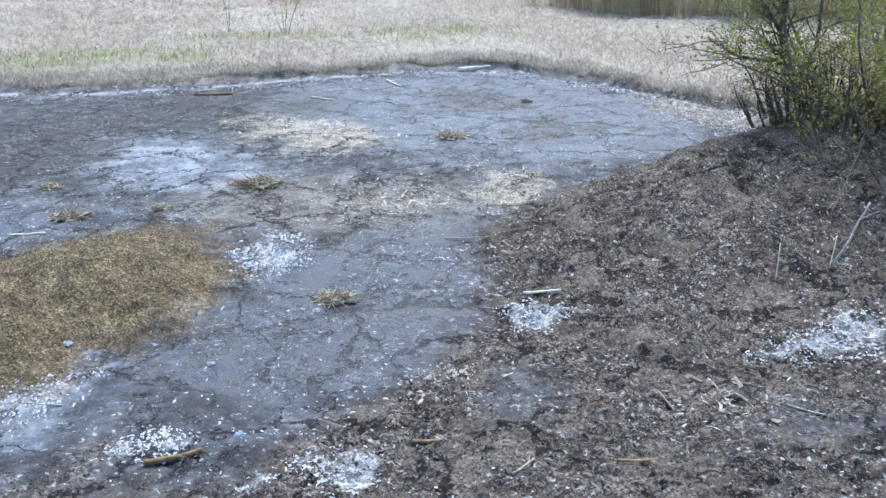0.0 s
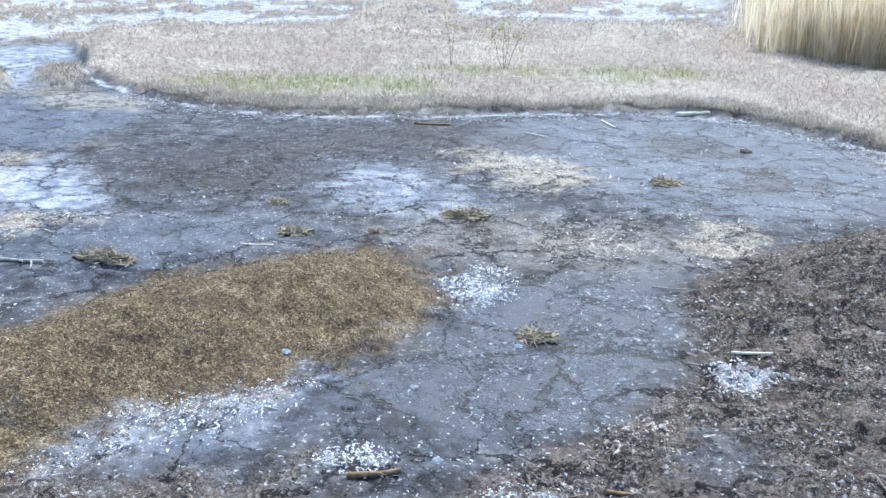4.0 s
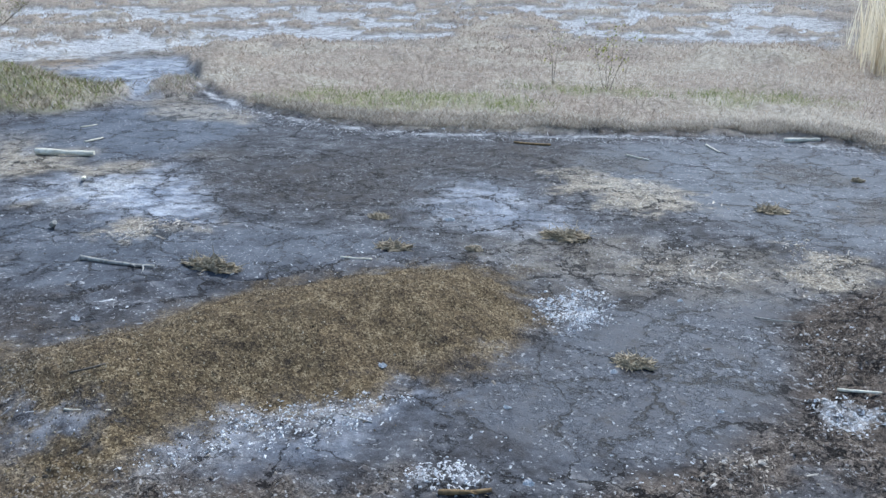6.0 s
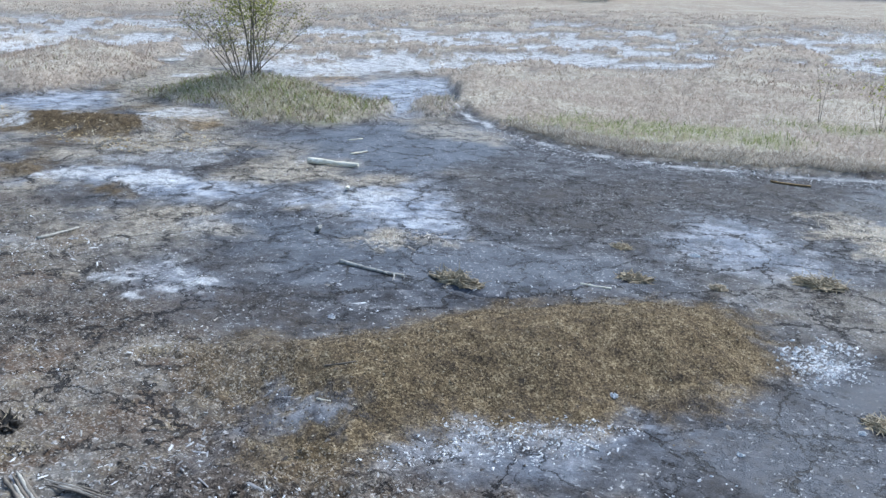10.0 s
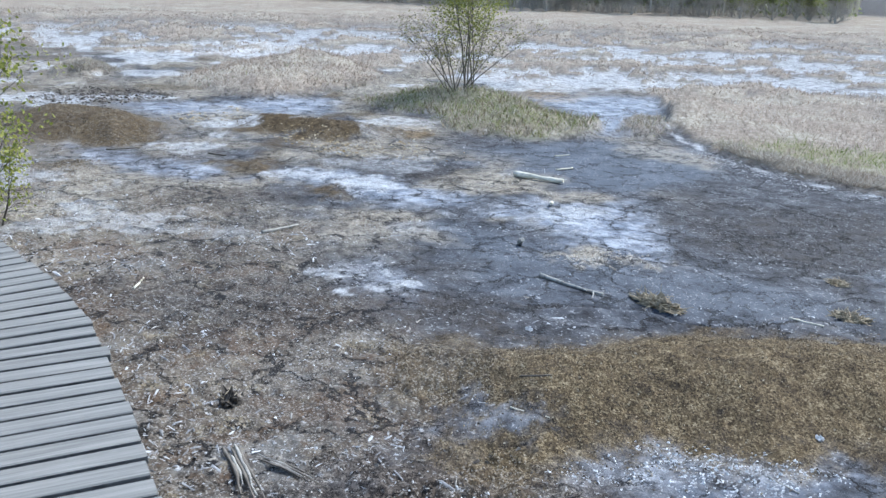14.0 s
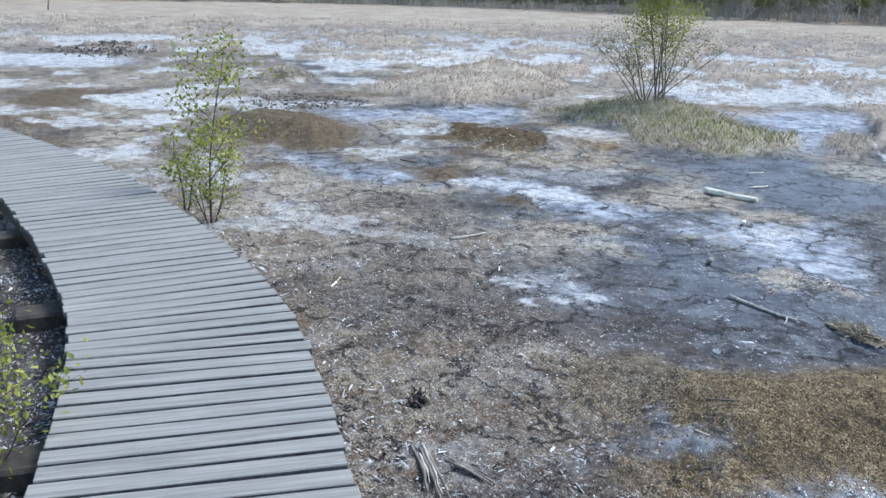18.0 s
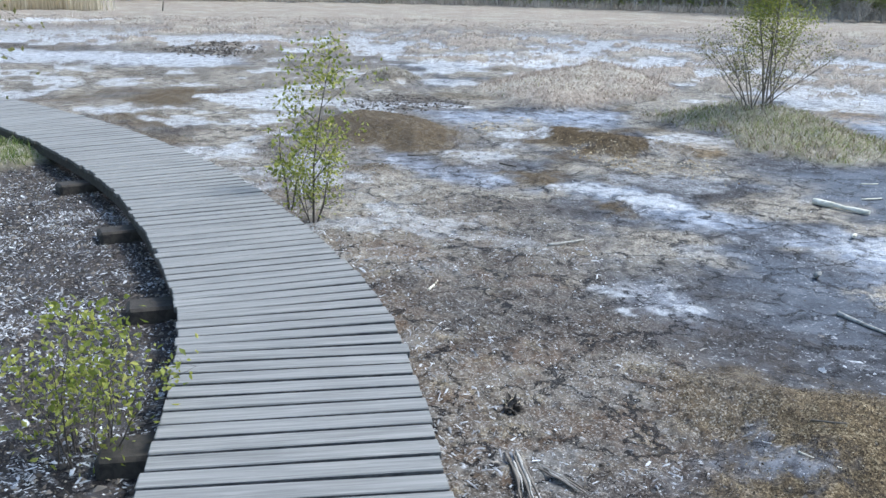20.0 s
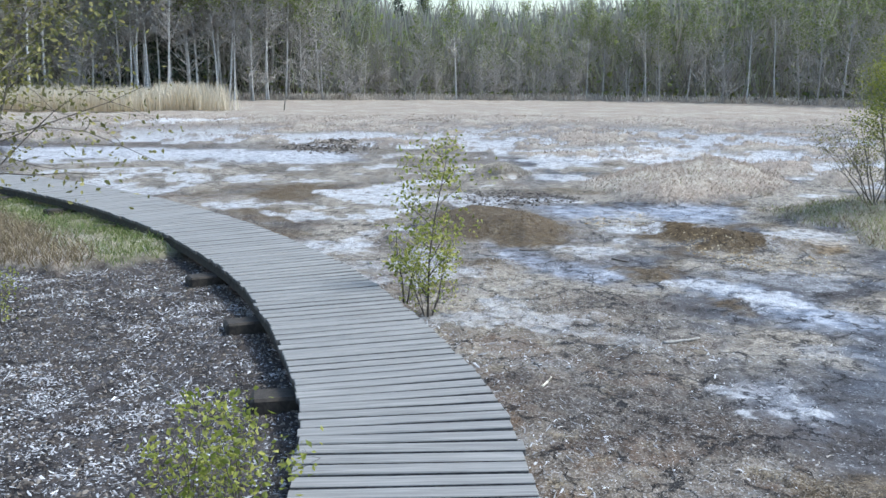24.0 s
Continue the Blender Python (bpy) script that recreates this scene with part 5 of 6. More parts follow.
def gnarled_willow(at):
    """A bent dark trunk with one long level limb and a haze of fine twigs."""
    rr = random.Random(8)
    root = thing("willow_bush", "gnarled willow with a bent dark trunk and spreading bare limbs", "bush", pose(*at))
    lines = [("trunk", [(0.05, 0, -0.05), (0.0, 0.02, 0.12), (-0.05, 0.0, 0.27), (-0.15, -0.02, 0.44), (-0.19, 0.0, 0.62), (-0.17, 0.03, 0.9), (-0.2, 0.0, 1.25), (-0.16, 0.02, 1.6)], 0.042),
             ("limb", [(-0.15, -0.02, 0.44), (-0.33, -0.04, 0.45), (-0.52, -0.08, 0.50), (-0.74, -0.12, 0.62)], 0.018),
             ("limb", [(-0.18, 0.0, 0.60), (-0.33, 0.05, 0.82), (-0.5, 0.06, 1.02), (-0.72, 0.1, 1.3)], 0.017),
             ("limb", [(-0.05, 0.0, 0.27), (0.08, 0.06, 0.55), (0.12, 0.1, 0.95), (0.2, 0.1, 1.45)], 0.02),
             ("limb", [(0.0, 0.02, 0.1), (-0.16, -0.08, 0.3), (-0.24, -0.12, 0.55), (-0.36, -0.15, 0.8)], 0.012),
             ("limb", [(-0.18, 0.01, 0.8), (-0.36, -0.05, 1.05), (-0.45, -0.1, 1.45)], 0.013)]
    spots = []
    for name, pts, r in lines:
        pts = [Vector(p) + Vector((rr.gauss(0, 0.012), rr.gauss(0, 0.012), 0)) for p in pts]
        out = [(pts, [r * (1 - 0.75 * k / (len(pts) - 1)) for k in range(len(pts))])]
        for k in range(22 if name == "trunk" else 16):
            i = rr.randrange(1 if name == "limb" else 3, len(pts))
            p = pts[i - 1].lerp(pts[i], rr.random())
            w = (pts[i] - pts[i - 1]).normalized() * 0.8 + Vector((rr.gauss(-0.1, 0.6), rr.gauss(0, 0.6), rr.gauss(0.25, 0.4)))
            sub = limb(rr, p, w, rr.uniform(0.18, 0.5), r * 0.22 + 0.0015, 5, 0.16, 0.01, out, 0.3)
            for _ in range(5):
                tw = limb(rr, rr.choice(sub[1:]), w + Vector((rr.gauss(0, 0.8), rr.gauss(0, 0.8), rr.gauss(0, 0.5))), rr.uniform(0.08, 0.22), 0.0022, 3, 0.2, 0.01, out, 0.4)
                spots += tw[1:]
        part(name, limbs_mesh(name, out, M_BARK, 6), root)
    places = [rr.choice(spots) + Vector((rr.gauss(0, 0.03), rr.gauss(0, 0.03), rr.gauss(0, 0.03))) for _ in range(2400)]
    part("foliage", leaf_mesh("foliage", places, 0.022, M_LEAF_BUSH, rr), root, None, "small fresh leaves")


def shrubs():
    def at(x, y):
        return (x, y, ground_at(x, y))
    bush("willow_bush", "large tangled willow bush with opening yellow-green leaves on the bank", "bush", at(3.0, 6.75), 3, 24, 1.75, 1.1, 0.020, 26000, 0.022, M_LEAF_BUSH, M_BARK_MID, 13, 0.01, 0.15, 0.08, 0.75)
    gnarled_willow(at(2.34, 6.9))
    bush("willow_bush", "dense willow scrub with many thin stems and new leaves", "bush", at(3.2, 6.1), 9, 20, 1.2, 1.1, 0.012, 11000, 0.020, M_LEAF_BUSH, M_BARK_MID, 11, 0.02, 0.16, 0.05, 0.6)
    bush("willow_bush", "dark thicket of old willow shoots at the foot of the trunk", "bush", at(2.58, 6.75), 41, 46, 0.62, 0.55, 0.016, 700, 0.022, M_LEAF_BUSH, M_BARK, 4, 0.0, 0.12, 0.3, 0.55)
    bush("willow_bush", "dark stumpy willow shoots on the crest of the bank", "bush", at(2.28, 6.98), 43, 22, 0.36, 0.7, 0.014, 260, 0.022, M_LEAF_BUSH, M_BARK, 4, 0.0, 0.14, 0.3, 0.28)
    bush("brushwood", "tangle of grey dead twigs at the foot of the willow", "brushwood", at(2.6, 6.4), 31, 26, 0.6, 2.0, 0.008, 300, 0.03, M_LEAF, M_BARK_MID, 8, 0.10, 0.22, 0.1, 0.7)
    bush("brushwood", "grey dead twigs arching over the dark bank", "brushwood", at(2.7, 5.8), 32, 20, 0.65, 2.2, 0.007, 40, 0.03, M_LEAF, M_BARK_MID, 7, 0.12, 0.22, 0.1, 0.5)
    bush("alder_sapling", "young sapling with light green leaves beside the boardwalk", "sapling", at(-8.33, 2.25), 11, 1, 1.85, 0.3, 0.016, 1150, 0.042, M_LEAF, M_BARK, 15, 0.0, 0.07, 0.08, 0.02, 1.25)
    bush("alder_sapling", "bushy low shoots at the sapling's foot", "sapling", at(-8.38, 2.27), 17, 4, 0.8, 0.55, 0.008, 600, 0.034, M_LEAF, M_BARK, 7, 0.0, 0.09, 0.2, 0.05)
    bush("alder_sapling", "thin low sapling with light green leaves", "sapling", at(-8.9, 2.2), 12, 2, 0.95, 0.15, 0.012, 170, 0.055, M_LEAF, M_BARK, 7, 0.0, 0.1, 0.3, 0.04)
    bush("islet_willow", "tall leafy willow stems with pale green leaves on the grassy islet", "tree", at(-11.95, 11.2), 15, 5, 2.75, 0.10, 0.020, 8000, 0.036, M_LEAF, M_BARK_MID, 16, 0.0, 0.06, 0.34, 0.12)
    bush("islet_willow", "low spreading willow with thin bare limbs on the grassy islet", "tree", at(-12.05, 11.0), 16, 11, 1.75, 0.95, 0.016, 2300, 0.032, M_LEAF_OLD, M_BARK_MID, 10, 0.0, 0.1, 0.3, 0.2)
    bush("dry_shrub", "nearly bare small shrub with a few buds in the grass", "shrub", at(-2.5, 13.5), 19, 4, 1.1, 0.35, 0.006, 160, 0.035, M_LEAF, M_BARK, 5, 0.0, 0.12, 0.25, 0.05)
    bush("dry_shrub", "single thin bare stem in the grass", "shrub", at(-3.3, 13.5), 20, 2, 0.9, 0.1, 0.006, 40, 0.035, M_LEAF, M_BARK, 4, 0.0, 0.1, 0.4, 0.02)
    bush("low_shrub", "low shrub with bright yellow-green leaves beside the boardwalk", "shrub", at(-4.36, 0.0), 23, 9, 0.85, 0.26, 0.006, 1000, 0.036, M_LEAF, M_BARK, 6, 0.0, 0.14, 0.2, 0.2)
    bush("low_shrub", "small leafy shoots on the dark peat", "shrub", at(-8.95, -1.55), 37, 5, 0.6, 0.4, 0.006, 350, 0.03, M_LEAF, M_BARK, 5, 0.0, 0.14, 0.2, 0.12)
    bush("edge_tree", "tree with drooping dark branches and sparse spring leaves", "tree", at(-9.3, -2.02), 29, 8, 4.4, 0.20, 0.030, 14000, 0.055, M_LEAF_OLD, M_BARK_MID, 15, 0.10, 0.10, 0.30, 0.2, 1.5)


shrubs()


def forest_tree(kind, seed):
    rr = random.Random(seed)
    label = {"birch": "slender birch with a white trunk and a thin spring crown", "alder": "grey leafless alder with fine twigs",
             "spruce": "dark green spruce of the wood", "thicket": "round leafless thicket of grey-brown twigs", "willow": "round bushy tree with fresh green leaves"}[kind]
    root = thing(kind + "_tree", label, "tree", group="trees of the wood")
    out, spots = [], []
    tall = {"birch": 11.5, "alder": 10.5, "spruce": 14.0, "willow": 4.0, "thicket": 7.5}[kind]
    main = limb(rr, Vector((0, 0, -0.2)), Vector((rr.gauss(0, 0.05), rr.gauss(0, 0.05), 1)), tall, 0.085 if kind != "spruce" else 0.16, 10, 0.03, 0, out, 0.12)
    trunk = limbs_mesh("trunk", out, {"birch": M_BIRCH, "alder": M_BARK_GREY, "spruce": M_BARK, "willow": M_BARK_GREY, "thicket": M_BARK_GREY}[kind], 6)
    part("trunk", trunk, root)
    out = []
    if kind == "spruce":
        for k in range(46):
            q = 0.12 + 0.86 * k / 46
            p = main[min(int(q * 10), 9)].lerp(main[min(int(q * 10), 9) + 1], q * 10 - int(q * 10))
            b = k * 2.4
            ln = 2.4 * (1.04 - q)
            sub = limb(rr, p, Vector((math.cos(b), math.sin(b), 0.05)), ln, 0.03, 4, 0.05, 0.10, out)
            for _ in range(40):
                s = rr.choice(sub[1:])
                spots.append(s + Vector((rr.gauss(0, 0.2), rr.gauss(0, 0.2), rr.gauss(-0.1, 0.16))))
        size, mat = 0.34, M_NEEDLE
    else:
        low = {"birch": 0.35, "alder": 0.12, "willow": 0.05, "thicket": 0.04}[kind]
        for k in range(48):
            q = low + (1 - low) * k / 48
            p = main[min(int(q * 10), 9)].lerp(main[min(int(q * 10), 9) + 1], q * 10 - int(q * 10))
            b = rr.random() * 6.28
            ln = tall * rr.uniform(0.12, 0.24) * (1.2 - 0.8 * q) * (1.6 if kind in ("willow", "thicket") else 1)
            sub = limb(rr, p, Vector((math.cos(b), math.sin(b), rr.uniform(0.4, 1.5))), ln, 0.028, 4, 0.10, 0.0, out, 0.3)
            for _ in range(12 if kind == "thicket" else 8):
                b2 = rr.random() * 6.28
                tw = limb(rr, rr.choice(sub[1:]), Vector((math.cos(b2), math.sin(b2), rr.uniform(0.2, 1.2))), ln * 0.55, 0.016, 2, 0.15, 0, out, 0.5)
                spots += tw[1:]
        pick = {"birch": 1100, "alder": 800, "willow": 1100, "thicket": 260}[kind]
        spots.sort(key=lambda p: p.z)
        spots = spots[len(spots) // 3:]
        spots = [rr.choice(spots) + Vector((rr.gauss(0, 0.15), rr.gauss(0, 0.15), rr.gauss(0, 0.15))) for _ in range(pick)]
        size, mat = 0.2, M_LEAF_DULL
    part("crown_wood", limbs_mesh("crown_wood", out, M_BARK if kind == "spruce" else M_BARK_GREY, 3), root)
    part("crown", leaf_mesh("crown", spots, size, mat, rr), root)
    return root


def forest():
    kinds = [forest_tree(k, 40 + i) for i, k in enumerate(("birch", "birch", "alder", "alder", "alder", "spruce", "spruce", "willow", "willow", "thicket", "thicket"))]
    rr = random.Random(9)
    first = set()

    def plant(i, x, y, s):
        m = pose(x, y, 0.0, 0, 0, rr.uniform(0, 360))
        if i not in first:
            first.add(i)
            kinds[i].matrix_basis = m @ Matrix.Diagonal((s, s, s, 1))
            return
        ob = copy_thing(kinds[i], m)
        ob.scale = (s, s, s)
    for row in range(5):
        a = 30.0
        while a < 104:
            a += rr.uniform(0.8, 1.7)
            far = np.interp(a, [30, 40, 62, 75, 104], [69, 72, 82, 80, 78]) + row * 4.5 + rr.uniform(-1.8, 1.8)
            x, y = -0.3 - far * math.sin(radians(a)), far * math.cos(radians(a))
            if row == 0:
                i = rr.choice((0, 1, 2, 9, 10, 3)) if a < 72 or a > 79 else rr.choice((9, 10))
            elif row < 3:
                i = rr.choice((0, 1, 2, 3, 4, 10)) if a < 79 else rr.choice((0, 1, 5, 6, 0, 3))
            else:
                i = rr.choice((2, 3, 4, 0)) if a < 76 else rr.choice((5, 6, 5, 2))
            s = rr.uniform(0.78, 1.05) * (1.3 if a > 79 else 0.74 if a > 66 else 0.80 if a > 58 else 0.92) * (1.0 + 0.02 * row)
            plant(i, x, y, s)
    for a in (73.2, 74.1, 77.6):
        plant(5, -0.3 - 93 * math.sin(radians(a)), 93 * math.cos(radians(a)), 0.86)
    for k in range(22):                    # white birches before the spruces
        a = rr.uniform(82.5, 90.5)
        far = rr.uniform(76, 80)
        plant(rr.choice((0, 1)), -0.3 - far * math.sin(radians(a)), far * math.cos(radians(a)), rr.uniform(1.0, 1.25))
    for k in range(26):
        a = rr.uniform(24, 43)
        far = rr.uniform(64, 69)
        plant(rr.choice((7, 8)), -0.3 - far * math.sin(radians(a)), far * math.cos(radians(a)), rr.uniform(0.5, 0.9))


forest()


def far_wood():
    """The depth of the wood behind the front trees: upright twigs and small leaves past counting."""
    n = 52000
    deg = 24 + 82 * rng.random(n)
    a = np.radians(deg)
    r = np.interp(deg, [24, 40, 62, 75, 106], [71, 74, 84, 82, 80]) + 26 * rng.random(n)
    top = np.interp(deg, [24, 60, 70, 74, 80, 106], [10.0, 8.6, 6.6, 6.6, 12, 14]) + 1.6 * fbm(deg * 0.6, deg * 0, 151, 4)
    z = top * rng.random(n)
    x, y = -0.3 - r * np.sin(a), r * np.cos(a)
    ln = 0.8 + 2.2 * rng.random(n)
    tx, ty, w = 0.28 * rng.standard_normal(n) * ln, 0.28 * rng.standard_normal(n) * ln, 0.03 + 0.05 * rng.random(n)
    sx, sy = np.cos(a) * w, np.sin(a) * w
    v = np.stack([np.stack([x - sx, y - sy, z], -1), np.stack([x + sx, y + sy, z], -1), np.stack([x + tx, y + ty, z + ln], -1)], 1).reshape(-1, 3)
    tagged(new("far_wood", raw_mesh("far_wood", v, np.arange(3 * n).reshape(-1, 3), M_WOOD)), "grey-brown depth of the spring wood", "woods", kind="stuff")
    k = rng.random(n) < 0.55
    p = np.stack([x, y, z], -1)[k]
    tagged(new("far_foliage", leaf_mesh("far_foliage", [Vector(q) for q in p], 0.45, M_LEAF_DULL, random.Random(5))), "first pale green leaves deep in the wood", "woods", kind="stuff")


far_wood()


def wood_edge():
    """Pale dead grass and brambles along the foot of the wood."""
    n = 26000
    deg = 30 + 74 * rng.random(n)
    a = np.radians(deg)
    r = np.interp(deg, [30, 40, 62, 75, 104], [67, 70, 80, 78, 76]) + 5.0 * rng.random(n)
    k = rng.random(n) < 0.25 + 0.75 * smooth(-0.3, 0.4, fbm(deg * 1.3, r * 0.2, 221, 4))
    x, y = -0.3 - r * np.sin(a), r * np.cos(a)
    blades("wood_edge_grass", "pale dead grass and scrub along the wood's foot", x[k], y[k], 0.6, 0.05, M_STRAW, lean=50.0)


wood_edge()

# ---- logs and sticks ----


def log_thing(name, label, a, b, radius, material, seed, forks=0, lift=0.0, bow=0.03, cat="stick"):
    """A weathered piece of wood lying between two places."""
    rr = random.Random(seed)
    za, zb = ground_at(*a), ground_at(*b)
    p0, p1 = Vector((*a, za + radius * 0.75)), Vector((*b, zb + radius * 0.75 + lift))
    root = thing(name, label, cat, pose(*p0))
    pts = []
    for k in range(8):
        q = k / 7
        p = (p1 - p0) * q
        off = (p1 - p0).cross(Vector((0, 0, 1))).normalized() * bow * math.sin(q * 3.0 + rr.random()) * (p1 - p0).length * 4
        pts.append(p + off * 0.25 + Vector((0, 0, rr.uniform(0, radius * 0.3))))
    radii = [radius * rr.uniform(0.8, 1.1) * (1.0 - 0.3 * k / 7) for k in range(8)]
    v, f = tube(pts, radii, 8)
    bm = bmesh.new()
    bv = [bm.verts.new(q) for q in v]
    for q in f:
        bm.faces.new([bv[i] for i in q])
    bm.faces.new(bv[:8][::-1])
    bm.faces.new(bv[-8:])
    me = bpy.data.meshes.new("shaft")
    bm.to_mesh(me)
    bm.free()
    me.materials.append(material)
    for pol in me.polygons:
        pol.use_smooth = len(pol.vertices) == 4
    part("shaft", me, root)
    for k in range(forks):
        out = []
        q = rr.randrange(3, 7)
        d = (p1 - p0).normalized()
        side = d.cross(Vector((0, 0, 1))) * rr.choice((-1, 1))
        limb(rr, pts[q], d + side * rr.uniform(0.5, 1.2) + Vector((0, 0, rr.uniform(0.0, 0.3))), (p1 - p0).length * rr.uniform(0.18, 0.35), radius * 0.5, 4, 0.1, 0.03, out)
        part("branch", limbs_mesh("branch", out, material, 6), root)
    return root


def splintered(name, label, a, b, wide, seed):
    """A flat weathered strip of wood, torn into several slivers and half sunk in the mud."""
    rr = random.Random(seed)
    p0, p1 = Vector((*a, ground_at(*a))), Vector((*b, ground_at(*b)))
    d = p1 - p0
    side = d.cross(Vector((0, 0, 1))).normalized()
    root = thing(name, label, "driftwood", pose(*p0))
    for k in range(5):
        off = side * wide * (k - 2) * 0.42
        q0, q1 = rr.uniform(0.0, 0.25), rr.uniform(0.65, 1.05)
        pts = []
        for j in range(7):
            q = q0 + (q1 - q0) * j / 6
            pts.append(d * q + off * (0.6 + 0.9 * abs(q - 0.4)) + side * rr.gauss(0, wide * 0.06) + Vector((0, 0, 0.006 + 0.014 * math.sin(q * 3.1) + rr.uniform(0, 0.006))))
        radii = [wide * 0.20 * rr.uniform(0.6, 1.2) * (1.0 if 0 < j < 5 else 0.45) for j in range(7)]
        part("splinter", limbs_mesh("splinter", [(pts, radii)], M_DRIFT_GREY if k % 2 else M_BARK_MID, 5), root)
    return root


def debris():
    log_thing("log", "short pale debarked log lying on grey mud", (-7.25, 7.41), (-6.66, 7.56), 0.036, M_DRIFT, 1, 0, 0, 0.01, "log")
    log_thing("branch_piece", "bleached forked branch lying on the mud", (-4.62, 4.92), (-4.06, 4.93), 0.017, M_DRIFT_GREY, 2, 2)
    log_thing("peg", "short pale stick leaning out of the white crust", (-6.14, 6.78), (-6.0, 6.6), 0.02, M_DRIFT, 3, 0, 0.04)
    log_thing("stump", "small dark stub with a pale broken top", (-5.36, 5.48), (-5.28, 5.42), 0.025, M_DRIFT_GREY, 4, 1, 0.04)
    log_thing("stick", "short pale stick on the grey mud", (-0.9, 10.5), (-0.74, 10.1), 0.012, M_DRIFT, 5)
    log_thing("stick", "thin bleached stick on the grey mud", (-1.65, 9.66), (-1.40, 9.48), 0.009, M_DRIFT, 6)
    log_thing("log", "white weathered log at the meadow's edge", (-0.10, 10.98), (0.28, 11.06), 0.026, M_DRIFT, 7, 1, -0.03, 0.01, "log")
    splintered("branch_piece", "split grey driftwood branch half sunk beside the boardwalk", (-3.82, 1.86), (-3.30, 1.68), 0.05, 8)
    splintered("branch_piece", "thin splintered driftwood limb beside the boardwalk", (-3.68, 1.90), (-3.24, 2.00), 0.03, 9)
    log_thing("stick", "small white stick on the litter", (-6.18, 2.46), (-6.30, 2.60), 0.010, M_DRIFT, 10)
    log_thing("stick", "thin grey stick on brown mud", (-6.86, 3.90), (-6.93, 4.32), 0.014, M_DRIFT_GREY, 11)
    log_thing("stick", "thin white stick in the salt patch", (0.12, 4.58), (0.32, 4.60), 0.009, M_DRIFT, 12)
    log_thing("stick", "ochre brown stick on the mud", (-2.90, 9.80), (-2.50, 9.84), 0.014, M_STICK, 13)
    log_thing("stick", "thin pale twig lying on the mud", (-0.28, 5.45), (-0.02, 5.35), 0.005, M_DRIFT_GREY, 14)
    log_thing("stick", "long thin brown twig on the dark bank", (1.95, 5.3), (2.4, 5.9), 0.004, M_BARK_MID, 15, 3, 0.2)
    log_thing("stick", "broken brown stick on the mud", (-1.42, 3.12), (-1.22, 3.2), 0.012, M_STICK, 16, 1)
    log_thing("stick", "short brown stick among crumbs", (-0.42, 3.25), (-0.31, 3.25), 0.009, M_STICK, 17)
    log_thing("stick", "brown stick on the crumbled peat", (0.35, 3.12), (0.48, 3.13), 0.010, M_STICK, 18)
    log_thing("stick", "short pale stick on the smooth mud", (-7.19, 8.05), (-7.15, 8.31), 0.012, M_DRIFT, 21)
    log_thing("stick", "thin pale stick on the smooth mud", (-7.79, 8.71), (-7.72, 8.92), 0.009, M_DRIFT, 22)
    log_thing("stick", "dark stick across the pale stream bed", (-11.21, 4.41), (-11.06, 4.79), 0.009, M_BARK_MID, 23)
    log_thing("stick", "short dark stick beside the pale stream bed", (-10.23, 5.25), (-10.00, 5.35), 0.011, M_BARK_MID, 24)
    log_thing("stick", "thin pale twig beside the wet hollow", (-3.16, 3.05), (-2.96, 3.11), 0.005, M_DRIFT, 25)
    log_thing("stick", "pale flat stick at the broken mud ledge", (-2.98, 5.53), (-2.78, 5.61), 0.010, M_DRIFT, 26)
    log_thing("stick", "pale thin stick lying on the mud in front of the mound", (-2.04, 3.56), (-1.89, 3.55), 0.005, M_DRIFT_GREY, 27)
    log_thing("dead_reed", "pale dead reed standing on the bank", (1.48, 4.72), (1.50, 4.77), 0.004, M_DRIFT, 28, 0, 0.18, 0.01, "reed")
    log_thing("dead_reed", "pale dead reed leaning on the bank", (1.78, 4.77), (1.82, 4.82), 0.004, M_DRIFT, 29, 0, 0.14, 0.01, "reed")
    log_thing("stick", "long grey bent branch hanging over the bank", (1.79, 4.77), (2.02, 4.93), 0.008, M_DRIFT_GREY, 30, 1, 0.28)
    log_thing("stick", "thin grey stick on the bare strip of the bank", (1.12, 3.50), (1.25, 3.42), 0.006, M_DRIFT_GREY, 31)
    log_thing("stick", "thin twig on the brown bank", (1.00, 5.09), (1.25, 5.18), 0.005, M_BARK_MID, 32, 1)
    log_thing("stick", "tan bent reed piece on the dark crumbs", (-0.05, 3.02), (0.04, 3.11), 0.006, M_TUFT, 33, 1)
    log_thing("stick", "thin straight twig lying on the mud", (-3.28, 3.24), (-3.13, 3.31), 0.005, M_BARK_MID, 34)
    log_thing("stake", "short dark stake standing in the far meadow", (-55.62, 8.08), (-55.60, 8.15), 0.04, M_BARK, 35, 0, 0.55, 0.0, "stake")


debris()


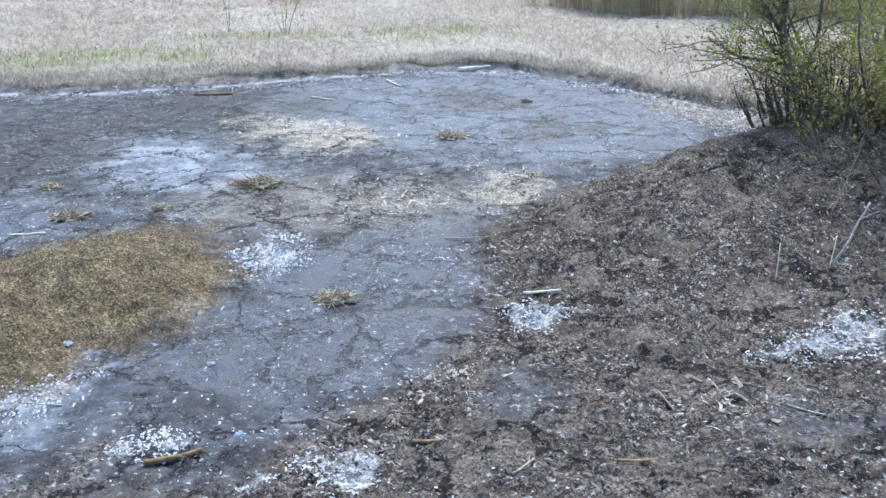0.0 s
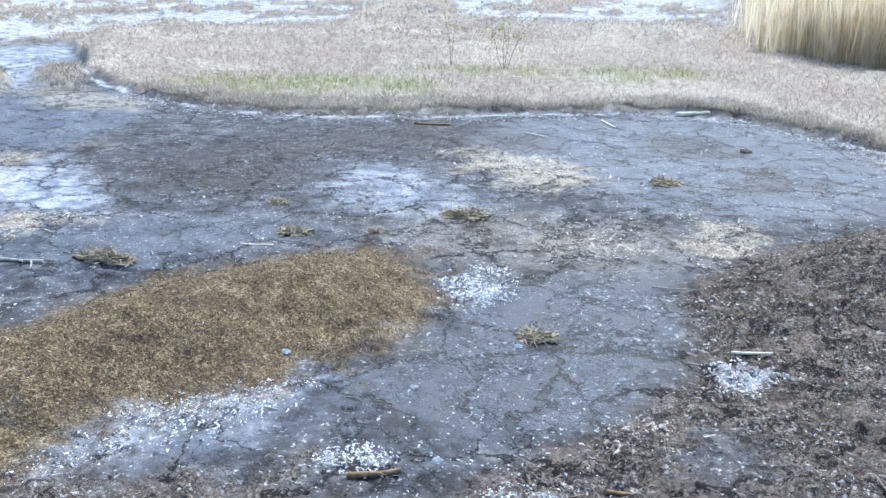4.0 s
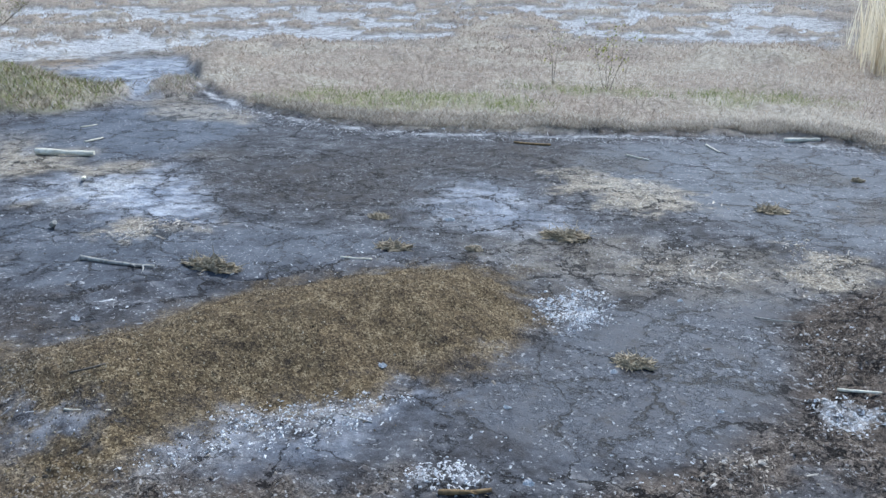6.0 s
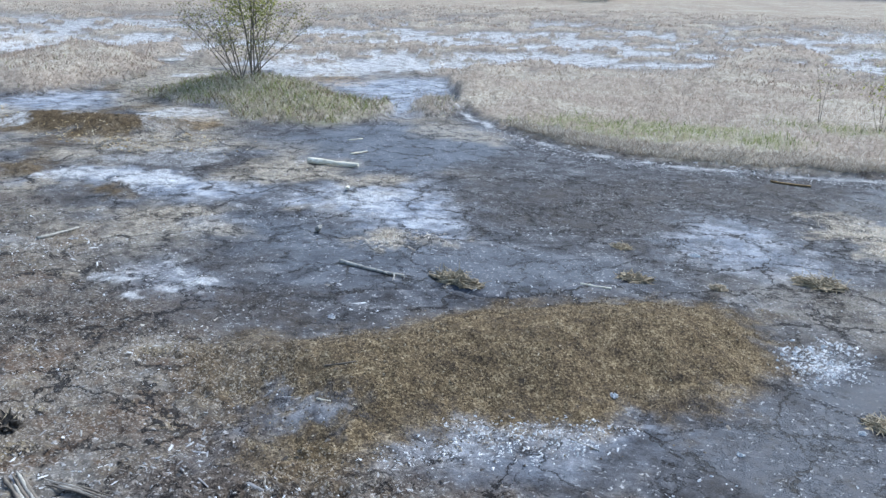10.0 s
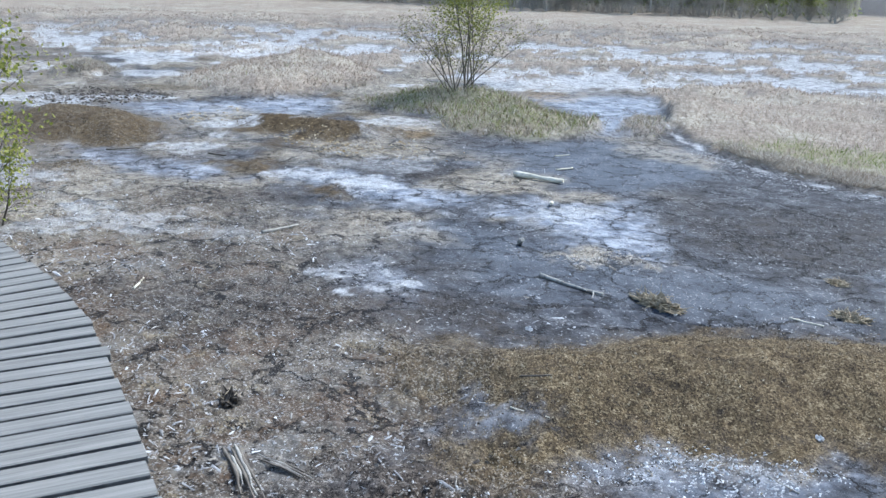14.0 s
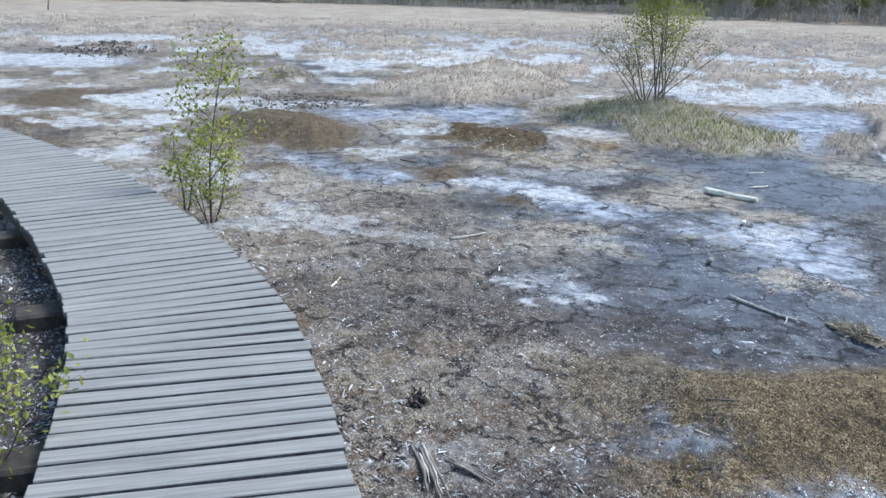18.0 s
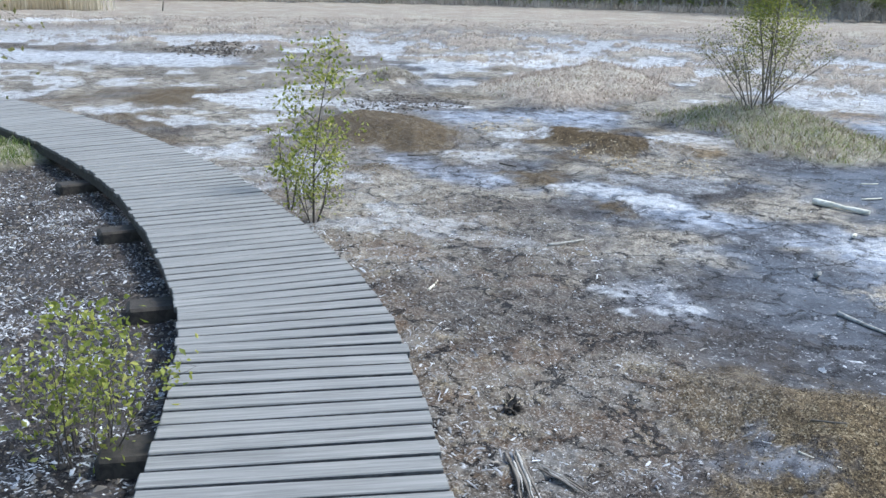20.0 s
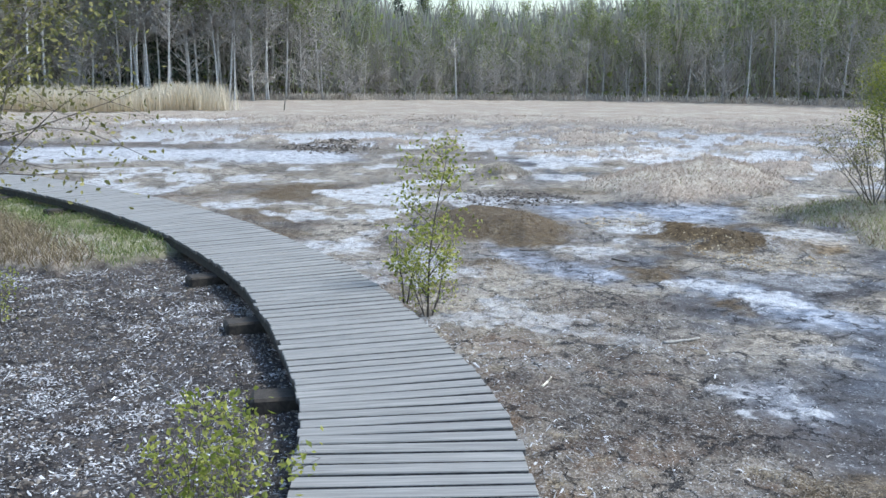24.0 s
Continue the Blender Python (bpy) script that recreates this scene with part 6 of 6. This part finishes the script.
def mud_clump(name, label, x, y, rx, ry, tall, seed, straw=110, material=None):
    """A low ragged lump of matted reed roots on the mud."""
    rr = random.Random(seed)
    root = thing(name, label, "clump", pose(x, y, ground_at(x, y)))
    bm = bmesh.new()
    bmesh.ops.create_icosphere(bm, subdivisions=4, radius=1.0)
    for v in bm.verts:
        q = v.co.copy()
        lump = 1 + 0.6 * noise.noise(q * 1.9 + Vector((seed, 0, 0))) + 0.45 * noise.noise(q * 5.0 + Vector((0, seed, 0))) + 0.35 * noise.noise(q * 12) + 0.2 * noise.noise(q * 27)
        v.co = Vector((q.x * rx * lump * 0.85, q.y * ry * lump * 0.85, max(q.z, -0.3) * tall * lump * (0.6 + 0.6 * noise.noise(q * 4))))
    me = bpy.data.meshes.new("lump")
    bm.to_mesh(me)
    bm.free()
    me.materials.append(material or M_LUMP)
    part("lump", me, root)
    out = []
    for _ in range(straw):
        a = rr.random() * 6.28
        d = rr.random() ** 0.5
        p = Vector((math.cos(a) * d * rx, math.sin(a) * d * ry, tall * (1 - d * d) * 0.8))
        limb(rr, p, Vector((rr.gauss(0, 1), rr.gauss(0, 1), rr.uniform(0.0, 0.7))), rx * rr.uniform(0.2, 0.6), 0.0035, 3, 0.12, 0.05, out, 0.4)
    if out:
        part("straw_tuft", limbs_mesh("straw_tuft", out, M_TUFT, 4), root)
    return root


def clumps():
    for k, (x, y, rx, ry, h) in enumerate(((-1.64, 6.6, 0.20, 0.10, 0.06), (-0.21, 7.97, 0.13, 0.10, 0.05), (-0.86, 4.57, 0.11, 0.07, 0.05), (-3.72, 5.08, 0.20, 0.08, 0.08),
                                           (-2.75, 5.92, 0.13, 0.07, 0.05), (-3.15, 6.6, 0.08, 0.06, 0.03), (-2.2, 6.1, 0.06, 0.04, 0.03), (0.55, 9.35, 0.06, 0.05, 0.04))):
        mud_clump("reed_clump", "small ragged clump of matted brown reed roots on mud", x, y, rx, ry, h, 60 + k)
    for k, (x, y, r) in enumerate(((-2.60, 6.72, 0.04), (-0.94, 4.45, 0.022), (-1.10, 3.32, 0.026), (-1.35, 3.9, 0.02), (-0.4, 4.2, 0.018), (-3.95, 4.05, 0.03), (-2.05, 4.05, 0.025), (-0.72, 5.6, 0.02))):
        mud_clump("salt_lump", "small white lump of salt crust on the mud", x, y, r, r * 0.7, r * 0.8, 80 + k, 0, M_SALT)
    mud_clump("dark_stone", "dark stone among the litter beside the boardwalk", -4.25, 2.1, 0.07, 0.06, 0.07, 97, 10, M_BARK)


clumps()
